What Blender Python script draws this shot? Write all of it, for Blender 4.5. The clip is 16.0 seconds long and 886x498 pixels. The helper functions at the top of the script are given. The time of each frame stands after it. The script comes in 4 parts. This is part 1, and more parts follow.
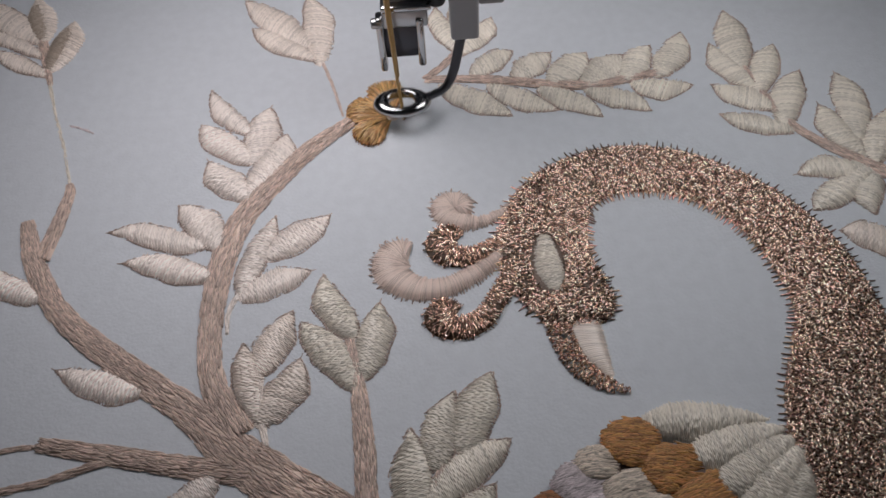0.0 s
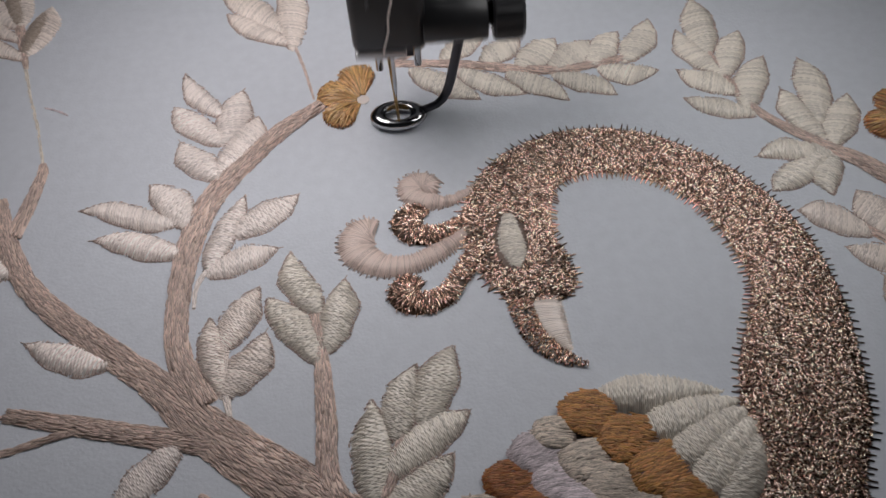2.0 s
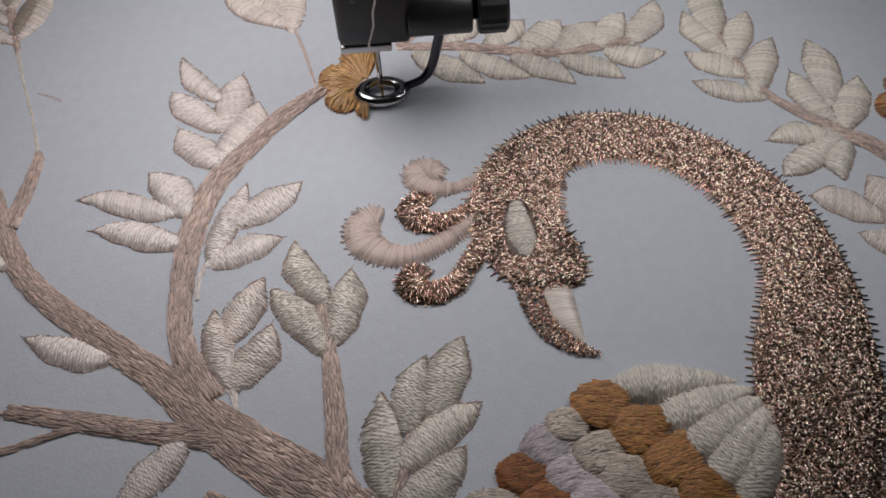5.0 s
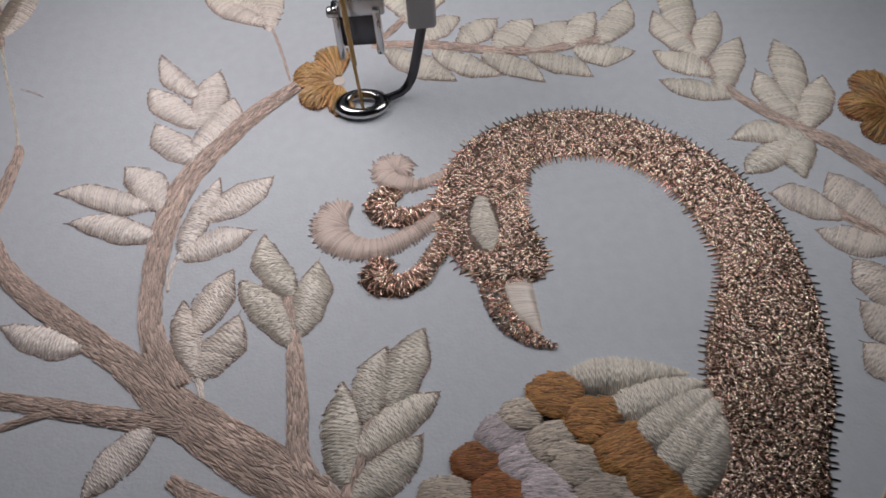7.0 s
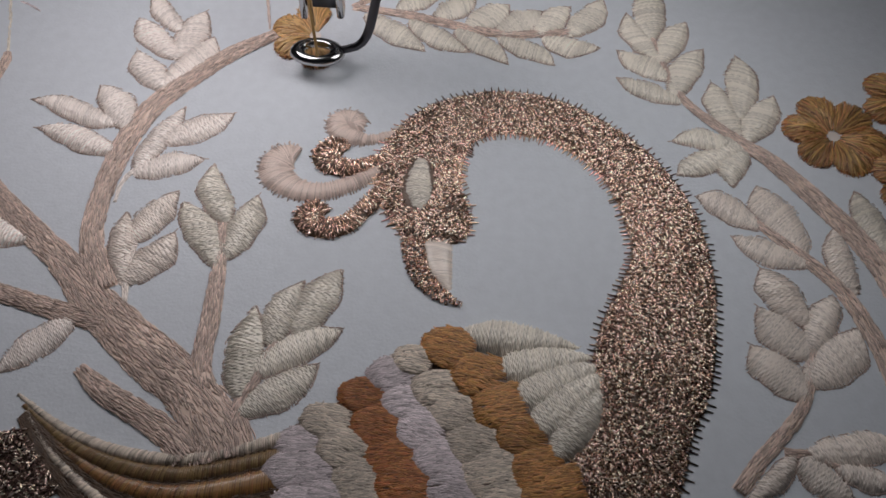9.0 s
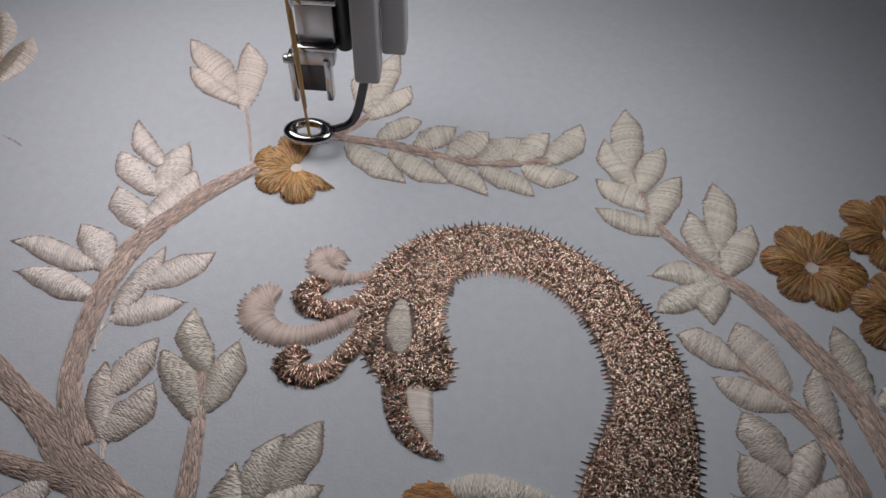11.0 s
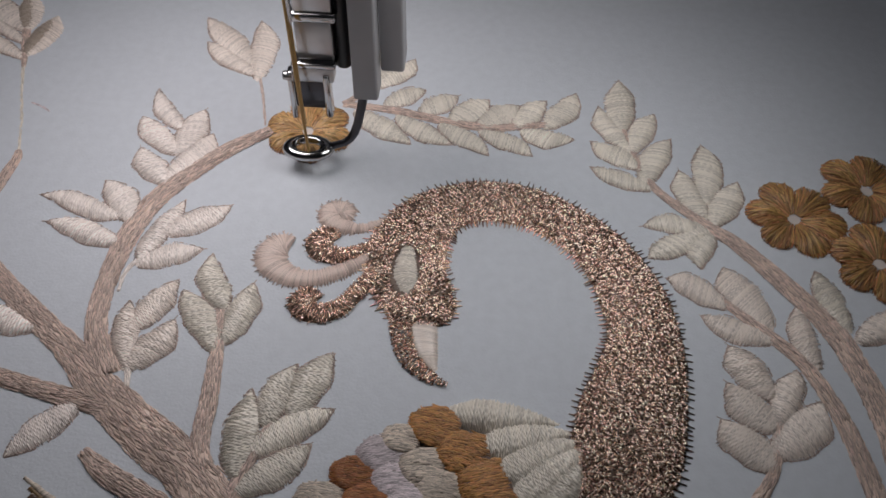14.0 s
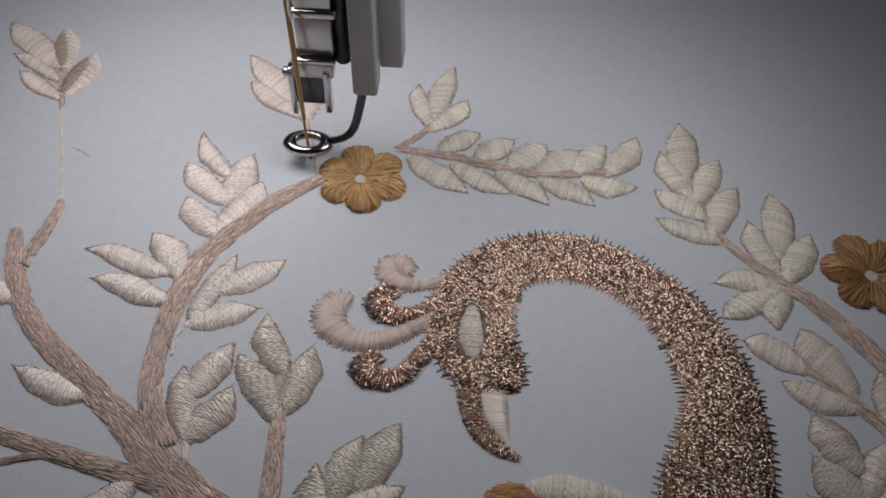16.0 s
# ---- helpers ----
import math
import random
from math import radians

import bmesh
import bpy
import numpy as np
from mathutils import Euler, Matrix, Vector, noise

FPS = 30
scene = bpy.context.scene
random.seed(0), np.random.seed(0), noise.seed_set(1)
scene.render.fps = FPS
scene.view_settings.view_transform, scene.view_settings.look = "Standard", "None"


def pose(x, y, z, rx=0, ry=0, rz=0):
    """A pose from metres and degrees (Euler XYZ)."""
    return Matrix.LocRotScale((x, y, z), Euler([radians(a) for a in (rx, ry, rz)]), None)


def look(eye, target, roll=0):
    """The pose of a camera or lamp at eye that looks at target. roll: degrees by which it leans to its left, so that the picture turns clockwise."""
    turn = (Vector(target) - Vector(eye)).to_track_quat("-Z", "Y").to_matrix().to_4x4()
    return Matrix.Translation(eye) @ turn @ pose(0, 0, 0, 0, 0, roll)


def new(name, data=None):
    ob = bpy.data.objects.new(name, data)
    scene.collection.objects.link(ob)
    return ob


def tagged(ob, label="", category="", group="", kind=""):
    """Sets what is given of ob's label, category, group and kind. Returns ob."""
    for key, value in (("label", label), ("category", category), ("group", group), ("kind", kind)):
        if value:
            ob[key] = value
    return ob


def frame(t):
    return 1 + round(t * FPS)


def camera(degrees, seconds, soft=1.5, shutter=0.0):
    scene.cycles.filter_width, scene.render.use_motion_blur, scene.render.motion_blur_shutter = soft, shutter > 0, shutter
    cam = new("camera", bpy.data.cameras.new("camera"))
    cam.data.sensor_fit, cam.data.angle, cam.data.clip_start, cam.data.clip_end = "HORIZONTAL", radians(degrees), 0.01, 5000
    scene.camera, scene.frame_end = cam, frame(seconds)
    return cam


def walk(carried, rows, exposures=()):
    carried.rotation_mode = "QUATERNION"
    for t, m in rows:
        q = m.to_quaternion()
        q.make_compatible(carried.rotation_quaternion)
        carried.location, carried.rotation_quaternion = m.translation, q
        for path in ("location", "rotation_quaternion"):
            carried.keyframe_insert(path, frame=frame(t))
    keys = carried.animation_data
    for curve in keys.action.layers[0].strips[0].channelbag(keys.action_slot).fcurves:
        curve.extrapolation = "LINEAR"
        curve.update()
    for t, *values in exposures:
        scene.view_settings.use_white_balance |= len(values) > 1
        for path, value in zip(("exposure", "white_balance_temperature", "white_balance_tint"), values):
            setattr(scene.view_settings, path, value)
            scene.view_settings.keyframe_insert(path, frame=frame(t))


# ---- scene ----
EXPOSURES = [(0, 0.0), (16, 0.0)]
cam = camera(53.96, 16.0, soft=1.6, shutter=0.3)
# seconds, eye in millimetres from the needle, turn in degrees
ROWS = [
    (0, 6.39, -133.29, 137.89, 35.33, 2.47, -3.48),
    (0.5, 7.20, -135.16, 138.38, 35.74, 2.68, -3.43),
    (1, 7.67, -135.24, 138.20, 35.78, 2.57, -3.50),
    (1.5, 7.38, -133.96, 136.68, 35.84, 2.50, -3.31),
    (2, 6.60, -133.48, 137.04, 35.59, 2.14, -3.49),
    (2.5, 4.90, -132.96, 136.05, 35.59, 2.13, -3.98),
    (3, 3.30, -131.69, 136.13, 35.21, 1.69, -3.88),
    (3.5, 3.34, -132.03, 136.65, 34.97, 1.12, -4.49),
    (4, 6.12, -133.69, 133.39, 35.74, 1.81, -3.44),
    (4.2, 6.57, -134.00, 135.06, 35.30, 1.76, -4.31),
    (6.3, 8.78, -129.80, 137.00, 33.65, 1.97, -3.88),
    (6.5, 9.41, -130.05, 138.06, 33.67, 2.16, -3.88),
    (7, 14.18, -131.14, 138.76, 33.82, 2.05, -3.54),
    (7.5, 20.62, -132.73, 139.99, 33.94, 0.95, -3.21),
    (8, 26.49, -135.14, 139.83, 34.08, -0.20, 0.44),
    (8.5, 33.11, -139.99, 139.59, 34.23, -0.51, 3.19),
    (9, 36.83, -141.65, 141.22, 34.02, -1.18, 4.72),
    (9.5, 38.34, -142.35, 143.69, 34.11, -1.12, 5.62),
    (10, 37.40, -139.87, 151.75, 34.96, -1.24, 5.16),
    (10.2, 36.90, -139.00, 154.43, 35.17, -1.22, 4.77),
    (12.3, 40.02, -149.78, 150.31, 39.16, -1.25, 3.45),
    (12.5, 39.86, -149.40, 151.51, 38.85, -1.30, 3.52),
    (13, 38.87, -147.11, 153.39, 38.61, -1.52, 3.46),
    (13.5, 38.75, -145.31, 151.30, 38.59, -1.40, 3.66),
    (14, 38.84, -145.68, 151.25, 38.85, -1.10, 3.81),
    (14.5, 37.93, -146.59, 151.62, 38.82, -1.67, 3.26),
    (15, 38.33, -147.59, 150.08, 39.25, -1.49, 3.64),
    (15.5, 38.42, -147.25, 154.28, 38.19, -1.26, 3.64),
    (16, 38.84, -147.71, 152.88, 38.62, -1.26, 3.76),
]
walk(cam, [(t, pose(x / 1000, y / 1000, z / 1000, a, b, c)) for t, x, y, z, a, b, c in ROWS], EXPOSURES)

# ---- light: two lamps under the machine head, and the room's soft ceiling light ----
MM = 0.001


def lamp(name, x, y, z, tx, ty, size, watts, colour):
    data = bpy.data.lights.new(name, "AREA")
    data.shape, data.size, data.energy, data.color = "DISK", size * MM, watts, colour
    ob = new(name, data)
    ob.matrix_world = look((x * MM, y * MM, z * MM), (tx * MM, ty * MM, 0))
    return ob


lamp("machine_lamp_left", -34, 15, 95, -10, -9, 70, 0.0595, (1.0, 0.945, 0.95))
lamp("machine_lamp_right", 74, -3, 94, 23, -26, 70, 0.0405, (0.985, 0.97, 0.97))
ceiling_lamp = bpy.data.lights.new("ceiling_light_panel", "AREA")
ceiling_lamp.shape, ceiling_lamp.size, ceiling_lamp.size_y, ceiling_lamp.energy, ceiling_lamp.color = "RECTANGLE", 0.9, 0.6, 1.2, (0.93, 0.95, 1.0)
new("ceiling_light_panel", ceiling_lamp).matrix_world = look((-0.3, 0.25, 1.55), (0, 0, 0))
world = bpy.data.worlds.new("room_air")
scene.world = world
world.use_nodes = True
world.node_tree.nodes["Background"].inputs[0].default_value = (0.75, 0.77, 0.82, 1)
world.node_tree.nodes["Background"].inputs[1].default_value = 0.05


# ---- materials ----
def material(name, colour, rough=0.5, metal=0.0, spread=0.0, hue=0.0, sheen=0.0, bump=None, grain=None, aniso=0.0, spec=0.5, each=0.0):
    """A principled surface. spread: light and dark from one stitch to the next; each: from one piece to the next; grain: (scale, amount) of a mottled colour; bump: (scale, strength)."""
    m = bpy.data.materials.new(name)
    m.use_nodes = True
    nt = m.node_tree
    b = nt.nodes["Principled BSDF"]
    b.inputs["Roughness"].default_value, b.inputs["Metallic"].default_value = rough, metal
    b.inputs["Specular IOR Level"].default_value = spec
    b.inputs["Sheen Weight"].default_value = sheen
    b.inputs["Anisotropic"].default_value = aniso
    value = nt.nodes.new("ShaderNodeHueSaturation")
    value.inputs["Color"].default_value = (*colour, 1)
    nt.links.new(value.outputs[0], b.inputs["Base Color"])
    geo = nt.nodes.new("ShaderNodeNewGeometry")
    tex = nt.nodes.new("ShaderNodeTexCoord")
    last = None
    if spread:
        r = nt.nodes.new("ShaderNodeMapRange")
        r.inputs["To Min"].default_value, r.inputs["To Max"].default_value = 1 - spread, 1 + spread
        nt.links.new(geo.outputs["Random Per Island"], r.inputs["Value"])
        last = r.outputs[0]
    if grain:
        n = nt.nodes.new("ShaderNodeTexNoise")
        n.inputs["Scale"].default_value, n.inputs["Detail"].default_value = grain[0], 4
        nt.links.new(tex.outputs["Object"], n.inputs["Vector"])
        r = nt.nodes.new("ShaderNodeMapRange")
        r.inputs["From Min"].default_value, r.inputs["From Max"].default_value = 0.3, 0.7
        r.inputs["To Min"].default_value, r.inputs["To Max"].default_value = 1 - grain[1], 1 + grain[1]
        nt.links.new(n.outputs["Fac"], r.inputs["Value"])
        if last:
            mul = nt.nodes.new("ShaderNodeMath")
            mul.operation = "MULTIPLY"
            nt.links.new(last, mul.inputs[0])
            nt.links.new(r.outputs[0], mul.inputs[1])
            last = mul.outputs[0]
        else:
            last = r.outputs[0]
    if each:
        info = nt.nodes.new("ShaderNodeObjectInfo")
        r = nt.nodes.new("ShaderNodeMapRange")
        r.inputs["To Min"].default_value, r.inputs["To Max"].default_value = 1 - each, 1 + each
        nt.links.new(info.outputs["Random"], r.inputs["Value"])
        mul = nt.nodes.new("ShaderNodeMath")
        mul.operation = "MULTIPLY"
        mul.inputs[1].default_value = 1.0
        nt.links.new(r.outputs[0], mul.inputs[0])
        if last:
            nt.links.new(last, mul.inputs[1])
        last = mul.outputs[0]
    if last:
        nt.links.new(last, value.inputs["Value"])
    if hue:
        wave = nt.nodes.new("ShaderNodeMath")
        wave.operation = "FRACT"
        seven = nt.nodes.new("ShaderNodeMath")
        seven.operation = "MULTIPLY"
        seven.inputs[1].default_value = 7.31
        nt.links.new(geo.outputs["Random Per Island"], seven.inputs[0])
        nt.links.new(seven.outputs[0], wave.inputs[0])
        r = nt.nodes.new("ShaderNodeMapRange")
        r.inputs["To Min"].default_value, r.inputs["To Max"].default_value = 0.5 - hue, 0.5 + hue
        nt.links.new(wave.outputs[0], r.inputs["Value"])
        nt.links.new(r.outputs[0], value.inputs["Hue"])
    if bump:
        n = nt.nodes.new("ShaderNodeTexNoise")
        n.inputs["Scale"].default_value, n.inputs["Detail"].default_value = bump[0], 6
        nt.links.new(tex.outputs["Object"], n.inputs["Vector"])
        bp = nt.nodes.new("ShaderNodeBump")
        bp.inputs["Strength"].default_value, bp.inputs["Distance"].default_value = bump[1], 0.0003
        nt.links.new(n.outputs["Fac"], bp.inputs["Height"])
        nt.links.new(bp.outputs[0], b.inputs["Normal"])
    return m


CREAM = material("cream_thread", (0.84, 0.742, 0.675), 0.32, spread=0.2, hue=0.006, sheen=0.2, grain=(60, 0.10), spec=0.8, each=0.05)
IVORY = material("ivory_thread", (0.91, 0.815, 0.762), 0.32, spread=0.2, hue=0.006, sheen=0.2, grain=(60, 0.08), spec=0.8, each=0.05)
SAGE = material("sage_cream_thread", (0.80, 0.735, 0.65), 0.32, spread=0.2, hue=0.006, sheen=0.2, grain=(60, 0.10), spec=0.8, each=0.06)
WING_GOLD = material("golden_brown_satin_thread", (0.27, 0.13, 0.045), 0.32, spread=0.42, hue=0.015, sheen=0.2, grain=(260, 0.25), spec=0.8)
TAUPE = material("taupe_thread", (0.43, 0.355, 0.295), 0.45, spread=0.14, sheen=0.2)
BARK = material("pinkish_brown_thread", (0.665, 0.51, 0.44), 0.42, spread=0.34, hue=0.012, sheen=0.2, grain=(90, 0.16))
EDGE = material("brown_outline_thread", (0.47, 0.36, 0.315), 0.45, spread=0.3, sheen=0.1)
PINK = material("dusty_pink_thread", (0.70, 0.565, 0.51), 0.42, spread=0.2, hue=0.008, sheen=0.2)
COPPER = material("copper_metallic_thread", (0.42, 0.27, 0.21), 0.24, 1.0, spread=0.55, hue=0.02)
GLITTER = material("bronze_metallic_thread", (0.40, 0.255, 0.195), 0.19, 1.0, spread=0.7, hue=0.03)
# glints of the metallic threads, put into a paler stitch colour
SPARKLE = material("metallic_thread_glint", (0.93, 0.725, 0.61), 0.15, 1.0, spread=0.25, hue=0.03)
UNDER = material("brown_underlay_thread", (0.19, 0.135, 0.11), 0.5, bump=(2500, 0.6), grain=(400, 0.3))
OCHRE = material("ochre_thread", (0.47, 0.225, 0.075), 0.45, spread=0.55, hue=0.012, sheen=0.15, grain=(120, 0.15), each=0.2)
RUST = material("rust_brown_thread", (0.36, 0.135, 0.045), 0.42, spread=0.55, hue=0.012, sheen=0.15, grain=(120, 0.15), each=0.2)
UMBER = material("umber_brown_thread", (0.46, 0.25, 0.10), 0.38, spread=0.6, hue=0.022, sheen=0.15, grain=(120, 0.2))
BAND = material("dark_gold_thread", (0.22, 0.135, 0.06), 0.38, spread=0.25, hue=0.012, sheen=0.15, grain=(150, 0.2))
GOLD = material("golden_brown_thread", (0.64, 0.385, 0.165), 0.36, spread=0.4, hue=0.012, sheen=0.15, grain=(150, 0.14))
LILAC = material("pale_lilac_thread", (0.66, 0.575, 0.60), 0.45, spread=0.38, hue=0.01, sheen=0.2, each=0.14)
FAWN = material("greyish_fawn_thread", (0.62, 0.53, 0.45), 0.45, spread=0.45, hue=0.01, sheen=0.2, grain=(120, 0.16), each=0.16)
BEAK_BRONZE = material("dark_bronze_metallic_thread", (0.40, 0.245, 0.185), 0.18, 1.0, spread=0.6, hue=0.03)
DARK = material("dark_brown_thread", (0.10, 0.06, 0.038), 0.4, spread=0.35)
DUSK = material("dark_plum_metallic_thread", (0.17, 0.105, 0.09), 0.16, 1.0, spread=0.7, hue=0.02)
CLOTH = material("pale_blue_grey_cloth", (0.69, 0.725, 0.785), 0.75, sheen=0.3, bump=(1500, 0.32), grain=(420, 0.03), spec=0.3)
CHROME = material("polished_chrome", (0.5, 0.5, 0.51), 0.12, 1.0, bump=(300, 0.03))
STEEL = material("satin_steel", (0.48, 0.48, 0.49), 0.3, 1.0, bump=(500, 0.08), grain=(150, 0.08))
DARK_STEEL = material("dark_steel", (0.085, 0.085, 0.095), 0.32, 1.0, bump=(500, 0.08))
GREY = material("grey_painted_metal", (0.42, 0.42, 0.44), 0.45, bump=(700, 0.08), grain=(80, 0.05))
BLACK = material("black_oxide_steel", (0.018, 0.018, 0.02), 0.38, bump=(900, 0.08), grain=(120, 0.2))
NEEDLE_THREAD = material("gold_sewing_thread", (0.55, 0.33, 0.10), 0.4, bump=(4000, 0.5), sheen=0.2)
WHITE_PAINT = material("white_machine_enamel", (0.72, 0.73, 0.74), 0.35, bump=(60, 0.03), grain=(12, 0.03))
PLASTER = material("pale_grey_plaster", (0.62, 0.64, 0.67), 0.8, bump=(40, 0.2), grain=(4, 0.05))
TABLE = material("grey_laminate", (0.35, 0.36, 0.37), 0.5, bump=(200, 0.1), grain=(9, 0.08))


# ---- building blocks ----
def part(name, bm, mat, parent=None, label=""):
    """Links a bmesh, or a (vertices, faces) pair in millimetres, as one mesh object."""
    me = bpy.data.meshes.new(name)
    if isinstance(bm, tuple):
        me.from_pydata([(x * MM, y * MM, z * MM) for x, y, z in bm[0]], [], bm[1])
    else:
        bmesh.ops.scale(bm, vec=(MM, MM, MM), verts=bm.verts)
        bm.to_mesh(me)
        bm.free()
    me.polygons.foreach_set("use_smooth", [True] * len(me.polygons))
    me.materials.append(mat)
    ob = new(name, me)
    if parent:
        ob.parent = parent
    if label:
        tagged(ob, label)
    return ob


def flat(ob):
    ob.data.polygons.foreach_set("use_smooth", [False] * len(ob.data.polygons))
    return ob


def box(x0, x1, y0, y1, z0, z1, bevel=0.4, bm=None):
    bm = bm or bmesh.new()
    made = bmesh.ops.create_cube(bm, size=1)["verts"]
    for v in made:
        v.co = Vector(((x0 + x1) / 2 + v.co.x * (x1 - x0), (y0 + y1) / 2 + v.co.y * (y1 - y0), (z0 + z1) / 2 + v.co.z * (z1 - z0)))
    if bevel:
        edges = {e for v in made for e in v.link_edges}
        bmesh.ops.bevel(bm, geom=list(edges), offset=bevel, segments=2, affect="EDGES", profile=0.5)
    return bm


def spline(points, step=0.8):
    """Samples a smooth curve through (x, y, width) points: place, direction, width and length so far."""
    p = [Vector(q) for q in points]
    p = [2 * p[0] - p[1]] + p + [2 * p[-1] - p[-2]]
    out, run = [], 0.0
    for a, b, c, d in zip(p, p[1:], p[2:], p[3:]):
        n = max(2, int((c - b).xy.length / step))
        for i in range(n):
            u = i / n
            q = 0.5 * (2 * b + (c - a) * u + (2 * a - 5 * b + 4 * c - d) * u * u + (3 * b - a - 3 * c + d) * u ** 3)
            out.append(q)
    out.append(p[-2])
    rows = []
    for i, q in enumerate(out):
        way = (out[min(i + 1, len(out) - 1)] - out[max(i - 1, 0)]).xy.normalized()
        if i:
            run += (q - out[i - 1]).xy.length
        rows.append((q.xy, way, max(q.z, 0.1), run))
    return rows


def along(rows, s, side):
    """The place s mm along the rows and side mm to the left of them."""
    s = min(max(s, 0), rows[-1][3])
    lo, hi = 0, len(rows) - 1
    while hi - lo > 1:
        mid = (lo + hi) // 2
        lo, hi = (mid, hi) if rows[mid][3] <= s else (lo, mid)
    a, b = rows[lo], rows[hi]
    u = (s - a[3]) / max(b[3] - a[3], 1e-6)
    place, way, w = a[0].lerp(b[0], u), a[1].lerp(b[1], u).normalized(), a[2] + (b[2] - a[2]) * u
    return place + Vector((-way.y, way.x)) * side, way, w


class Stitches:
    """Collects threads: each a low three-sided ridge along a few points."""

    def __init__(self):
        self.v, self.f, self.edge = [], [], None

    def thread(self, pts, w, thick=0.22):
        n0 = len(self.v)
        for i, p in enumerate(pts):
            a, b = pts[max(i - 1, 0)], pts[min(i + 1, len(pts) - 1)]
            dx, dy = b[0] - a[0], b[1] - a[1]
            l = math.hypot(dx, dy) or 1
            half = w / 2 * (0.55 if i in (0, len(pts) - 1) else 1)
            nx, ny = -dy / l * half, dx / l * half
            self.v += [(p[0] + nx, p[1] + ny, p[2] - thick), (p[0], p[1], p[2]), (p[0] - nx, p[1] - ny, p[2] - thick)]
            if i:
                k = n0 + 3 * i
                self.f += [(k - 3, k, k + 1, k - 2), (k - 2, k + 1, k + 2, k - 1)]

    def made(self, name, mat, parent, label="", edge_mat=None):
        ob = part(name, (self.v, self.f), mat, parent, label)
        if edge_mat:
            ob.data.materials.append(edge_mat)
            ob.data.polygons.foreach_set("material_index", [0] * self.edge + [1] * (len(self.f) - self.edge))
        return ob


def leaf_width(u, peak, full):
    """Half the width of a leaf at u of its length: drawn out to a point at its tip."""
    if u <= 0 or u >= 1:
        return 0.0
    if u < peak:
        return full * (1 - (1 - u / peak) ** 2) ** 0.66
    x = (u - peak) / (1 - peak)
    return full * (1 - x) ** 1.12 * (1 + 1.15 * x)


